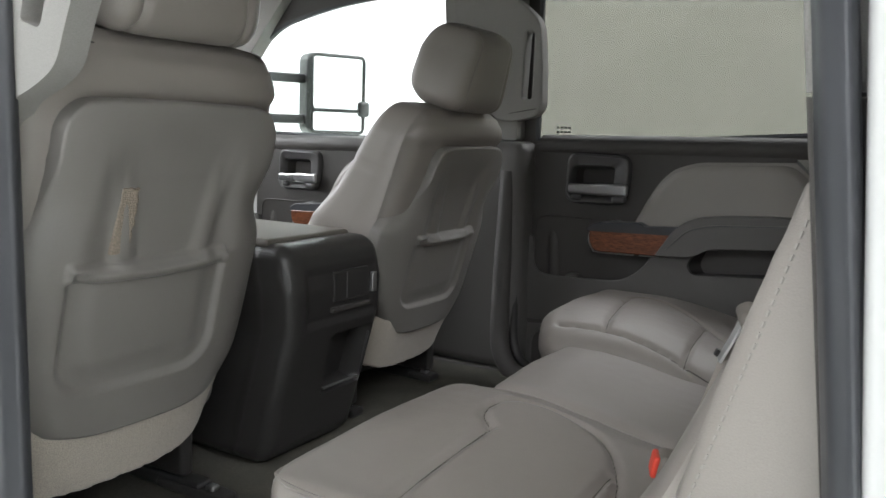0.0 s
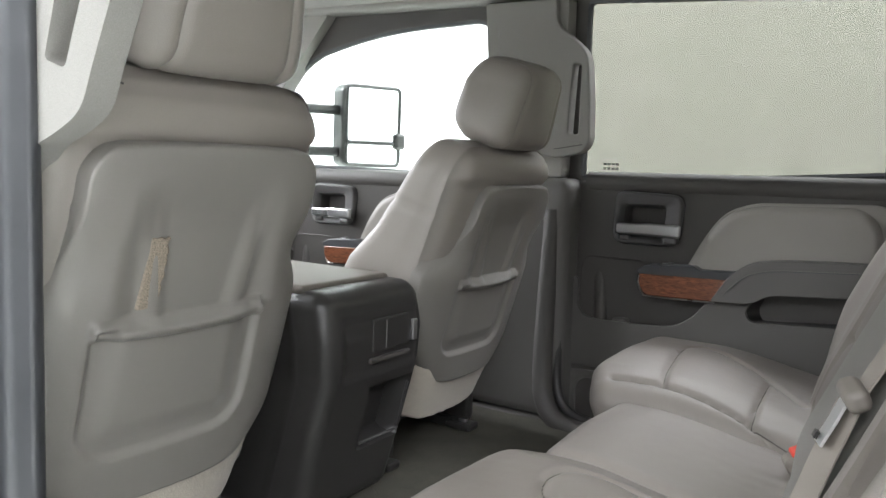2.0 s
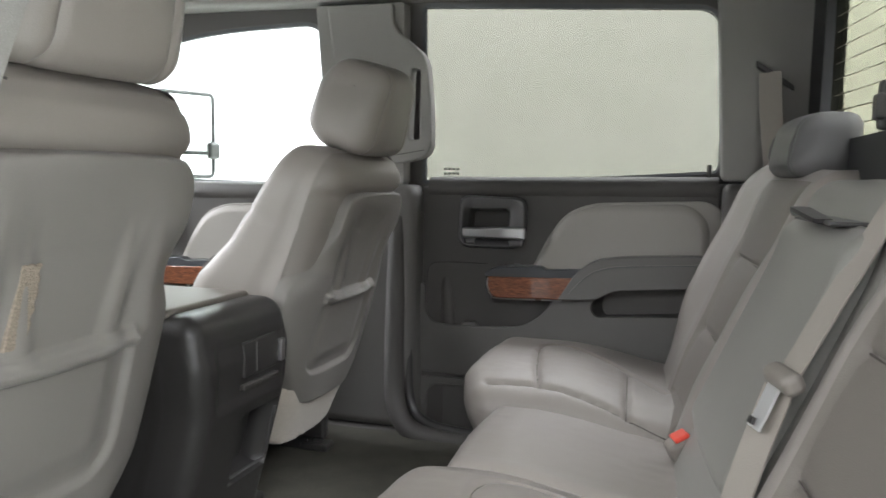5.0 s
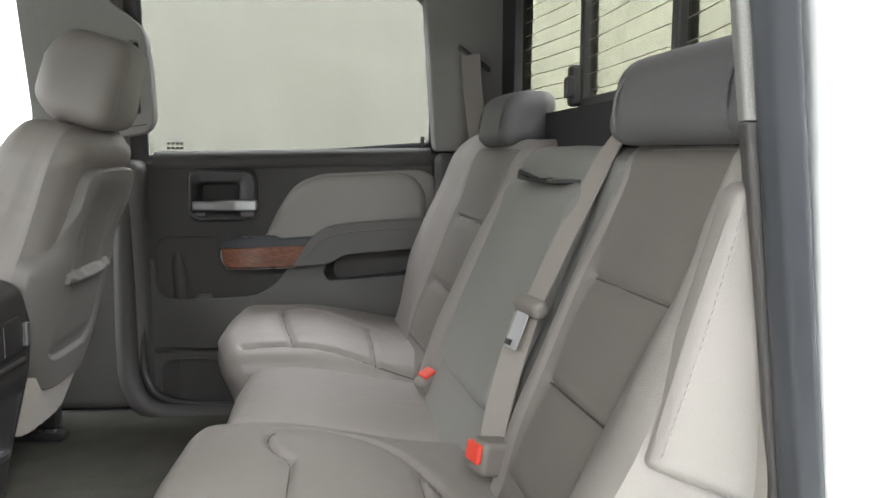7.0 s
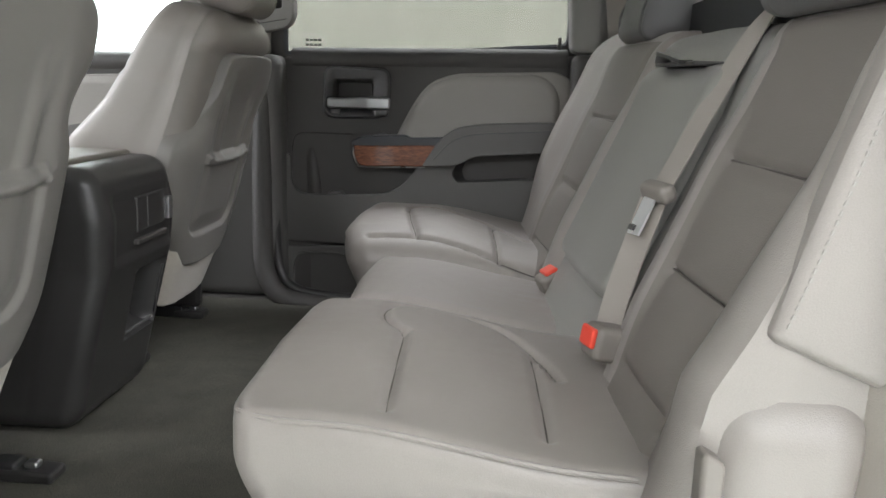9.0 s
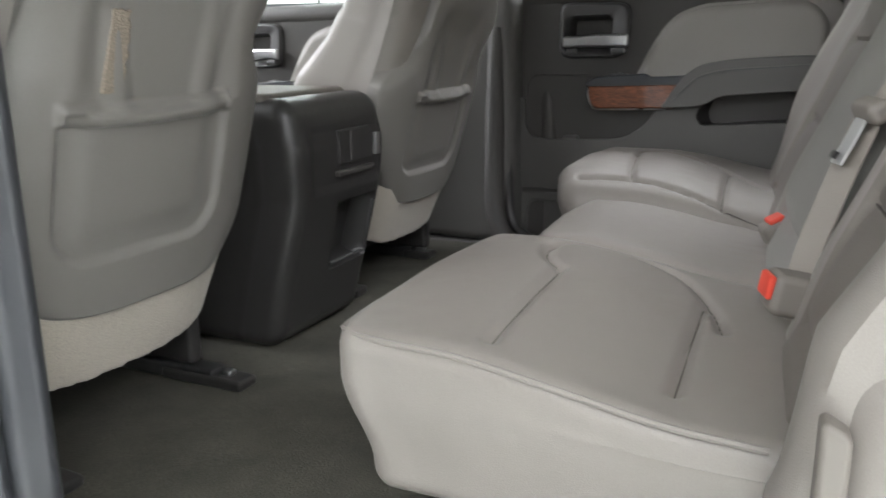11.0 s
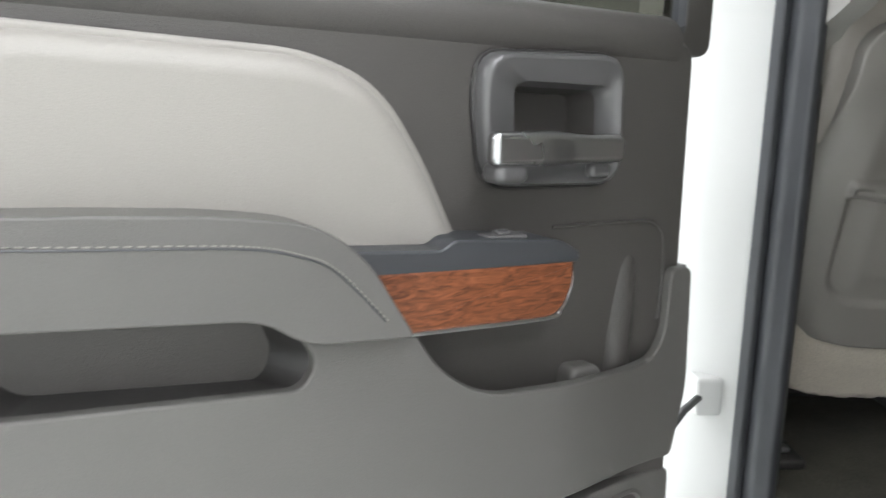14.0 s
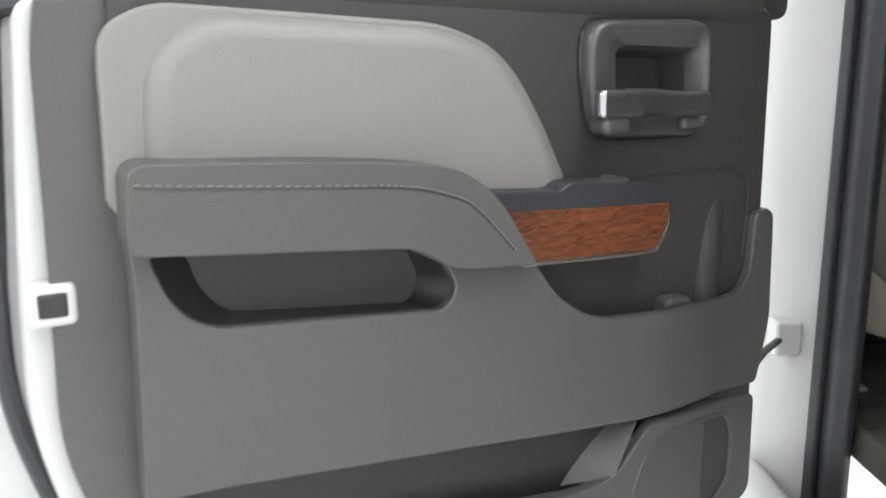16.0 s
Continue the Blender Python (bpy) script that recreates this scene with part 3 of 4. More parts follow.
def door_upper(door, m, window, outer, glass, shade=TRIM):
    """The window frame of a door with its rubber, and the pane."""
    part("window_frame", plate(outer, 0.035, [window], 0.006, m=m @ Matrix.Translation((0, 0, -0.055))), shade, door)
    rim = [m @ Vector((p[0], p[1], -0.03)) for p in window]
    part("window_seal", tube([tuple(p) for p in rim], 0.009, 6, closed=True), RUBBER, door, "black rubber window seal")
    c = sum((Vector(p) for p in window), Vector((0, 0))) / len(window)
    g = part("pane", plate([c + (Vector(p) - c) * 1.015 for p in window], 0.004, m=m @ Matrix.Translation((0, 0, -0.045))), glass, door)
    g.visible_shadow = False


def rear_door(name, label, m, trim_fit=Matrix()):
    door = thing(name, label, "car door", kind="structure")
    door_trim(door, m @ trim_fit)
    window = smooth_loop([(0.212, 1.482, 0.01), (0.60, 1.494, 0.2), (0.935, 1.518, 0.02), (0.942, 1.80, 0.03), (0.915, 1.90, 0.06), (0.205, 1.93, 0.02)], 0.03)
    outer = smooth_loop([(0.17, 1.46), (0.99, 1.475), (0.985, 1.83), (0.945, 1.945), (0.17, 1.965)], 0.02)
    door_upper(door, m, window, outer, TINT)
    skin = smooth_loop([(0.17, 0.70), (0.17, 1.47), (1.055, 1.49), (1.064, 1.35), (1.070, 1.20), (1.078, 1.03, 0.1), (1.06, 0.85, 0.1), (1.0, 0.70)], 0.02)
    inner = smooth_loop([(0.20, 0.74), (0.20, 1.44), (1.008, 1.46), (1.014, 1.38), (1.026, 1.22), (1.030, 1.11, 0.1), (0.995, 0.97, 0.1), (0.91, 0.80), (0.88, 0.74)], 0.02)
    part("outer_skin", plate(skin, 0.03, (), 0.004, m=m @ Matrix.Translation((0, 0, -0.16))), PAINT, door, "white painted outer skin")
    frame_hole = smooth_loop([(0.235, 0.87), (0.235, 1.435), (0.955, 1.435), (0.955, 1.11, 0.05), (0.90, 0.90, 0.05)], 0.02)
    part("inner_frame", plate(inner, 0.105, [frame_hole], 0.012, m=m @ Matrix.Translation((0, 0, -0.13))), PAINT, door, "white painted inner door frame")
    seal = [m @ Vector((p[0] + 0.016 if p[0] > 0.5 else p[0], p[1], -0.122)) for p in inner]
    part("door_seal", tube([tuple(p) for p in seal], 0.009, 8, closed=True), RUBBER, door, "black rubber door seal")
    return door


M_PASS = Matrix(((1, 0, 0, 0), (0, 0, -1, 0.845), (0, 1, 0, 0), (0, 0, 0, 1)))
STRETCH = Matrix(((1, 0, 0, -0.008), (0, 1.03, 0, -1.45 * 0.03), (0, 0, 1, 0), (0, 0, 0, 1)))
pass_door = rear_door("door_1", "closed rear cab door with grey trim and wood strip", M_PASS, STRETCH)
sticker = part("sticker", joined(*[rounded(0.262 + i * 0.011, 0.270 + i * 0.011, 0.8866, 0.8874, 1.505, 1.511, 0.0003, 0.1) for i in range(4)], *[rounded(0.262 + i * 0.011, 0.270 + i * 0.011, 0.8866, 0.8874, 1.517, 1.523, 0.0003, 0.1) for i in range(4)]), WHITEPRINT, pass_door, "small printed glass marking")
part("lock_knob", rounded(0.905, 0.915, 0.845, 0.855, 1.51, 1.54, 0.004, 0.01), BLACK, pass_door)

front_door = thing("door_2", "closed front passenger door with dark trim", "car door", kind="structure")
M_FRONT = Matrix.Translation((-1.01, 0.015, -0.03)) @ M_PASS
door_trim(front_door, M_FRONT)
fwin = smooth_loop([(-1.02, 1.475, 0.02), (-0.06, 1.468, 0.02), (-0.045, 1.84, 0.06), (-0.10, 1.90, 0.08), (-0.45, 1.885, 0.2), (-0.76, 1.81, 0.1)], 0.03)
fout = smooth_loop([(-1.12, 1.45), (0.0, 1.45), (0.0, 1.965), (-0.6, 1.965), (-0.85, 1.87)], 0.02)
part("outer_skin", rounded(-1.0, -0.02, 0.94, 0.98, 0.7, 1.46, 0.015, 0.1), PAINT, front_door, "white painted outer skin")
door_upper(front_door, M_PASS @ Matrix.Translation((0, 0, -0.015)), fwin, fout, GLASS, TRIM)

# the open door, turned about its hinge
OPEN = Matrix.Rotation(radians(-63.1), 4, "Z")
M_CLOSED = Matrix(((1, 0, 0, 0), (0, 0, 1, -0.845), (0, 1, 0, 0), (0, 0, 0, 1)))
HINGE = Vector((0.302, -1.0446, 0))
M_OPEN = Matrix.Translation(HINGE) @ OPEN @ Matrix.Translation(-HINGE) @ M_CLOSED
open_door = rear_door("door_3", "opened white rear door with grey trim and wood strip", M_OPEN)
part("latch_plate", rounded(0.984, 1.022, 1.203, 1.239, -0.05, -0.002, 0.006, 0.02), PAINT, open_door, m=M_OPEN)
# solid black block, its colour standing in for the shaded latch hole
part("latch", rounded(0.991, 1.014, 1.211, 1.232, -0.035, -0.0006, 0.003, 0.02), BLACK, open_door, "black block drawn for the dark latch opening", m=M_OPEN)

# ---- the doorway on the open side ----
def column(name, ring, z0, z1, mat, label, category, lean=0.0, cut=6):
    rings = []
    for i in range(cut + 1):
        z = z0 + (z1 - z0) * i / cut
        rings.append([(x + lean * (z - 1.3), y, z) for x, y in ring])
    return structure(name, loft(rings), mat, label, category, angle=30)


bring = smooth_loop([(0.195, -0.635, 0.005), (0.19, -0.662, 0.008), (0.165, -0.70, 0.02), (0.13, -0.735, 0.02), (-0.05, -0.79), (-0.05, -0.66), (0.1, -0.635)], 0.01)
column("pillar_b", bring, 0.52, 1.95, PAINT, "white painted door pillar", "pillar")
sring = smooth_loop([(0.243, -0.625), (0.25, -0.64), (0.232, -0.658), (0.196, -0.662), (0.192, -0.63), (0.215, -0.618)], 0.007)
column("seal_b", sring, 0.55, 1.95, RUBBER, "black rubber seal on the door pillar", "seal")
sring2 = smooth_loop([(0.21, -0.660), (0.214, -0.672), (0.2, -0.68), (0.188, -0.672), (0.19, -0.658)], 0.004)
column("seal_lip_b", sring2, 0.55, 1.95, RUBBER, "black outer lip of the pillar seal", "seal")
bin_ = smooth_loop([(0.20, -0.632), (0.225, -0.615), (0.2, -0.60), (-0.02, -0.60), (-0.02, -0.632)], 0.008)
column("pillar_trim_6", bin_, 0.86, 1.44, TRIM, "dark lower pillar trim", "pillar trim")
column("pillar_trim_7", bin_, 1.443, 1.95, HEAD, "pale beige upper pillar trim", "pillar trim")

cring = smooth_loop([(1.122, -0.60), (1.124, -0.672, 0.01), (1.2, -0.72, 0.05), (1.42, -0.77), (1.42, -0.60)], 0.01)
column("pillar_c", cring, 0.8, 1.95, PAINT, "white painted rear door pillar", "pillar", lean=-0.08)
csring = smooth_loop([(1.105, -0.625), (1.098, -0.64), (1.106, -0.662), (1.122, -0.675), (1.128, -0.655), (1.122, -0.625)], 0.007)
column("seal_c", csring, 0.85, 1.95, RUBBER, "black rubber seal on the rear door pillar", "seal", lean=-0.11)
ctr = smooth_loop([(1.094, -0.632), (1.104, -0.595), (1.16, -0.57), (1.2, -0.632)], 0.01)
column("pillar_trim_8", ctr, 0.86, 1.525, TRIM, "dark lower rear corner trim", "pillar trim", lean=-0.12)
column("pillar_trim_9", ctr, 1.528, 1.95, HEAD, "pale upper rear corner trim", "pillar trim", lean=-0.12)

# check strap between the pillar and the open door
stay = thing("door_check", "steel check strap holding the open door", "door check", (0.17, -0.72, 0.98))
part("strap", tube([(0.0, 0.0, 0.0), (0.06, -0.05, 0.0), (0.13, -0.10, -0.004)], 0.006, 8), STEEL, stay)
part("bracket", rounded(-0.03, 0.012, -0.012, 0.03, -0.028, 0.03, 0.006, 0.02), PAINT, stay, "white bracket")


# ---- front seats ----
def front_seat(label, x0, cy, z0, k, tilt, torn, left=None):
    seat = thing("front_seat", label, "car seat", (x0, cy, FLOOR_Z), group="front seats")
    base = pose(0, 0, z0 - FLOOR_Z, 0, tilt, 0) @ Matrix.Scale(k, 4)
    half = [(-0.02, 0.155), (0.0, 0.178), (0.03, 0.203), (0.06, 0.213), (0.15, 0.219), (0.25, 0.222), (0.28, 0.219), (0.305, 0.203), (0.33, 0.190), (0.40, 0.184), (0.45, 0.183), (0.5, 0.181)]

    def smooth_half(z, table=half):
        return sum(interp(table, z + d) for d in (-0.016, -0.008, 0.0, 0.008, 0.016)) / 5

    def shell_x(y, z, s):
        top = step01((z - 0.30) / 0.12)
        x = 0.014 - (0.030 - 0.026 * top) * s**4 - (0.010 - 0.008 * top) * s**14
        a = abs(y)
        pk = abs(y + 0.018)
        edge = 0.256 - 0.005 * (1 - (pk / 0.136) ** 2)
        up = step01((z - edge) / 0.006)
        # lower pocket panel with rounded corners
        q = Vector((max(0.0, pk - 0.083), max(0.0, 0.124 - z))).length
        low = step01((0.056 - q) / 0.014) * (1 - up)
        x -= 0.009 * low
        x += 0.005 * step01((0.034 - q) / 0.034) * (1 - up)
        # upper hollow fading towards the top
        wide = 0.146 - 0.10 * (z - 0.25)
        hol = up * step01((wide - a) / 0.05) * step01((0.47 - z) / 0.09)
        x -= 0.013 * hol
        c = 0.068 + 0.16 * (z - 0.26)
        x += 0.006 * up * step01((0.028 - abs(a - c)) / 0.024) * step01((0.455 - z) / 0.12)
        # pocket's rolled top edge
        d = (z - edge) / 0.0135
        if abs(d) < 1:
            x += 0.012 * math.sqrt(1 - d * d) * step01((0.139 - pk) / 0.006)
        return x

    bm = bmesh.new()
    rows = []
    nz, ny = 190, 140
    for i in range(nz + 1):
        u = i / nz
        z = 0.0 + 0.486 * u
        h = smooth_half(z)
        e = max(0.0, (z - 0.440) / 0.046)
        cut = 0.040 * (1 - math.sqrt(max(0.0, 1 - e * e)))
        h, hl = h - cut, smooth_half(z, left or half) - cut
        row = []
        for j in range(ny + 1):
            s = 2 * j / ny - 1
            y = (h if s > 0 else hl) * s
            t = abs(y) / 0.2
            row.append(bm.verts.new((shell_x(y, z, abs(s)), y + 0.006, z + 0.030 * t**3 * step01((0.12 - z) / 0.12) - 0.008 * t * t * step01((z - 0.3) / 0.18))))
        rows.append(row)
    for r0, r1 in zip(rows, rows[1:]):
        for j in range(ny):
            bm.faces.new((r0[j], r0[j + 1], r1[j + 1], r1[j]))
    rim = [e for e in bm.edges if len(e.link_faces) == 1]
    for dx, k2 in ((-0.003, 0.995), (-0.027, 0.99)):
        ex = bmesh.ops.extrude_edge_only(bm, edges=rim)
        for v in [g for g in ex["geom"] if isinstance(g, bmesh.types.BMVert)]:
            v.co.x += dx
            v.co.y *= 2 - k2 if dx > -0.01 else k2
            v.co.z += (0.002 if v.co.z > 0.25 else -0.002) if dx > -0.01 else 0.0
        rim = [g for g in ex["geom"] if isinstance(g, bmesh.types.BMEdge)]
    part("back_shell", bm, SHELL, seat, "moulded plastic back shell with map pocket", m=base, angle=80)
    # upholstered backrest
    fh = [(0.0, 0.195), (0.1, 0.225), (0.25, 0.236), (0.35, 0.232), (0.45, 0.228), (0.50, 0.224), (0.565, 0.205)]
    deep = [(-0.12, 1.9), (0.1, 1.85), (0.235, 1.6), (0.33, 1.2), (0.42, 0.98), (0.54, 0.76)]

    def foam(p):
        e = abs(p.y) / 0.24
        x = p.x
        if x < -0.03:
            x = -0.03 + (x + 0.03) * (interp(deep, p.z) * (0.62 + 0.38 * e**1.5))
        x -= (0.030 * e**3 + 0.02 * step01((0.12 - p.z) / 0.12)) * (p.x > -0.05)
        x += 0.014 * step01((p.z - 0.478) / 0.03) * step01((0.60 - p.z) / 0.1) * (p.x > -0.03)
        return (x, p.y * interp(fh, p.z) / 0.24, p.z - 0.012 * e**4 * step01((p.z - 0.45) / 0.08))

    back = rounded(-0.185, -0.006, -0.24, 0.24, 0.0, 0.565, 0.045, 0.012, shape=foam,
                   disp=lambda p, n: -0.003 * bell(p.z - 0.40, 0.004) * (abs(p.y) > 0.1) - 0.004 * bell(p.x + 0.075, 0.004) * (abs(n.y) > 0.5) - 0.003 * bell(abs(p.y) - 0.15, 0.006) * (n.x < -0.5) - 0.003 * bell(p.z - 0.546, 0.004) * (n.x > 0.2) + 0.0025 * noise.noise(p * 6))
    part("backrest", back, LEATHER, seat, "beige-grey leather backrest", m=base)
    # headrest on two posts
    head = rounded(-0.165, 0.0, -0.135, 0.135, 0.564, 0.762, 0.040, 0.007,
                   shape=lambda p: (p.x + 0.012 - 0.012 * (p.y / 0.13) ** 2 * (p.x > -0.05) + 0.02 * step01((p.z - 0.69) / 0.07) * (p.x < -0.08) + 0.022 * step01((0.62 - p.z) / 0.06) * (p.x < -0.08), p.y * (1 - 0.16 * step01((p.z - 0.60) / 0.15)) * (1.0 if torn else 0.93), p.z - 0.012 * (p.y / 0.13) ** 2 * (p.z > 0.7)),
                   disp=lambda p, n: -0.005 * bell(abs(p.y) - 0.088, 0.005) * (n.x > -0.3) + 0.0012 * noise.noise(p * 14))
    hr = part("headrest", head, LEATHER, seat, "rounded leather headrest", m=base)
    for y in (-0.07, 0.07):
        part("post", tube([(-0.075, y, 0.50), (-0.075, y, 0.6)], 0.006, 8), CHROME, hr, m=base)
        part("post_guide", rounded(-0.1, -0.05, y - 0.026, y + 0.026, 0.53, 0.549, 0.008, 0.02), TRIM, hr, m=base)
    # seat cushion
    cush = rounded(-0.62, -0.06, -0.25, 0.25, 0.12, 0.30, 0.05, 0.04, shape=lambda p: (p.x, p.y, p.z - 0.03 * (p.x + 0.06) / 0.5))
    part("cushion", cush, LEATHER, seat, "beige-grey leather cushion")
    # carpet flap under the shell
    fl = rounded(-0.016, 0.006, -0.212, 0.212, -0.108, 0.035, 0.008, 0.005, shape=lambda p: (p.x - 0.034 * (abs(p.y) / 0.2) ** 4 + 0.12 * min(0.0, p.z), p.y * (1 - 0.05 * step01(-p.z / 0.1)), p.z + 0.030 * (abs(p.y) / 0.2) ** 3 * (p.z < 0.03) + 0.003 * noise.noise(p * 70) + 0.0022 * noise.noise(p * 260)))
    part("skirt", fl, FLAP, seat, "pale carpeted flap below the back shell", m=base)
    # rails and frame
    for y in (-0.165, 0.165):
        part("rail", rounded(-0.55, -0.02 if torn else -0.10, y - 0.017, y + 0.017, 0.0, 0.026, 0.005, 0.06), STEEL, seat, "dark steel seat rail")
        part("rail_cover", rounded(-0.12, 0.035 if torn else -0.05, y - 0.022, y + 0.022, 0.0, 0.018, 0.006, 0.02, shape=lambda p: (p.x, p.y, p.z * (1 - 4 * max(0.0, p.x)))), BLACK, seat)
        part("rail_bolt", rounded(-0.012 if torn else -0.09, 0.008 if torn else -0.07, y - 0.009, y + 0.009, 0.016, 0.026, 0.004, 0.01), CHROME, seat)
        part("riser", rounded(-0.45, -0.06, y - 0.014, y + 0.014, 0.026, 0.13, 0.01, 0.05), BLACK, seat)
    part("crossbar", tube([(-0.16, -0.165, 0.06), (-0.16, 0.165, 0.06)], 0.014, 8), STEEL, seat)
    if torn:
        patch = rounded(-0.006, 0.0062, -0.085, -0.056, 0.274, 0.368, 0.002, 0.003, shape=lambda p: (p.x, p.y + 0.05 * (p.z - 0.315) + 0.0045 * noise.noise(Vector((0.3, 3.0, p.z * 90))) * (p.y > -0.07), p.z + 0.003 * noise.noise(Vector((p.y * 120, 0.0, 0.7)))))
        part("tear", patch, MESHCLOTH, seat, "torn strip showing tan backing mesh", m=base)
    return seat


front_seat("beige-grey leather driver seat with a torn back shell", 0.140, -0.400, 1.052, 1.0, 14, True)
front_seat("beige-grey leather passenger seat with map pocket", 0.143, 0.408, 1.045, 0.9, 15.5, False,
           [(-0.02, 0.130), (0.0, 0.155), (0.03, 0.178), (0.1, 0.222), (0.2, 0.252), (0.26, 0.262), (0.285, 0.255), (0.305, 0.215), (0.33, 0.178), (0.40, 0.156), (0.45, 0.150), (0.5, 0.145)])

# ---- centre console ----
console = thing("centre_console", "black plastic centre console with pale lid", "console", (0.0, 0.0, FLOOR_Z))



def con(p):
    z, e = p.z, 0.0
    x = p.x
    if x > -0.2:
        x += interp([(FLOOR_Z, -0.065), (0.96, -0.045), (1.12, -0.008), (1.2, 0.0), (1.31, -0.02)], z) * step01((x + 0.2) / 0.3)
    w = interp([(FLOOR_Z, 0.84), (1.0, 0.95), (1.15, 1.0), (1.24, 0.97), (1.31, 0.9)], z)
    if p.y < 0.05:
        w = interp([(FLOOR_Z, 0.93), (1.0, 0.86), (1.12, 0.80), (1.22, 0.92), (1.31, 0.9)], z)
    return (x, 0.022 + (p.y - 0.022) * w, z - FLOOR_Z)



def bin_dent(p, n):
    d = 0.0
    if n.x > 0.5:
        d -= 0.05 * step01((p.y - 0.050) / 0.008) * step01((0.186 - p.y) / 0.008) * step01((p.z - 0.975) / 0.008) * step01((1.098 - p.z) / 0.008)
        d -= 0.004 * step01((p.y + 0.056) / 0.003) * step01((0.188 - p.y) / 0.003) * step01((p.z - 1.125) / 0.003) * step01((1.236 - p.z) / 0.003)
    if abs(n.y) > 0.6:
        d -= 0.003 * bell(p.x - 0.105, 0.004)
    return d


body = rounded(-0.75, 0.186, -0.105, 0.205, FLOOR_Z, 1.284, 0.032, 0.008, shape=con, disp=bin_dent)
part("body", body, BLACK, console, "black plastic console body")
part("lid", rounded(-0.40, 0.118, -0.082, 0.168, 1.272 - FLOOR_Z, 1.292 - FLOOR_Z, 0.012, 0.03), GREYBOX, console, "pale grey padded lid")
part("lid_recess", rounded(-0.30, -0.22, -0.05, 0.1, 1.290 - FLOOR_Z, 1.294 - FLOOR_Z, 0.002, 0.03), TRIM, console)
part("cupholder_panel", rounded(-0.75, -0.42, -0.11, 0.16, 1.28 - FLOOR_Z, 1.298 - FLOOR_Z, 0.006, 0.04), TRIM, console)
panel_m = pose(0.174, 0.02, 1.175 - FLOOR_Z, 0, 0, 0)
part("socket_panel", rounded(0.0, 0.0095, 0.015, 0.125, -0.01, 0.05, 0.003, 0.02), BLACK, console, "raised socket panel", m=panel_m)
part("socket", rounded(0.0, 0.013, 0.135, 0.15, -0.005, 0.035, 0.002, 0.02), CHROME, console, m=panel_m)
part("divider", rounded(0.0, 0.011, 0.052, 0.055, -0.005, 0.045, 0.001, 0.02), SATIN, console, m=panel_m)
part("slot", rounded(0.0, 0.0115, 0.01, 0.13, -0.03, -0.02, 0.003, 0.02), TRIM, console, m=panel_m)
part("bin_lip", tube([(0.136, 0.06, 0.980 - FLOOR_Z), (0.137, 0.176, 0.980 - FLOOR_Z), (0.16, 0.180, 1.08 - FLOOR_Z)], 0.003, 6), SATIN, console, "shiny bin lip")

# ---- rear bench ----
bench = thing("rear_bench", "beige-grey leather rear bench with folding armrest", "car seat", (0.6, 0, FLOOR_Z))
BACK_SKEW = Matrix(((1, -0.10, 0, -0.037), (0, 1, 0, 0), (0, 0, 1, 0), (0, 0, 0, 1)))
TO_BENCH = Matrix.Translation((-0.6, 0, -FLOOR_Z))
UNB = TO_BENCH @ BACK_SKEW


def bench_part(name, bm, mat=LEATHER, label="", parent=None, inset=None, m=UNB):
    if inset:
        bm.normal_update()
        for f in bm.faces:
            f.material_index = 1 if inset(f.calc_center_median(), f.normal) else 0
    ob = part(name, bm, mat, parent or bench, label, m=m)
    if inset:
        ob.data.materials.append(LEATHER_PERF)
    return ob


def seam_side(v, s=0.006):
    return -0.012 * bell(v, s)


def off_line(x, y, line):
    """The distance of a point from a line of points."""
    best = 1.0
    for (ax, ay), (bx, by) in zip(line, line[1:]):
        dx, dy = bx - ax, by - ay
        t = max(0.0, min(1.0, ((x - ax) * dx + (y - ay) * dy) / (dx * dx + dy * dy)))
        best = min(best, math.hypot(x - ax - t * dx, y - ay - t * dy))
    return best


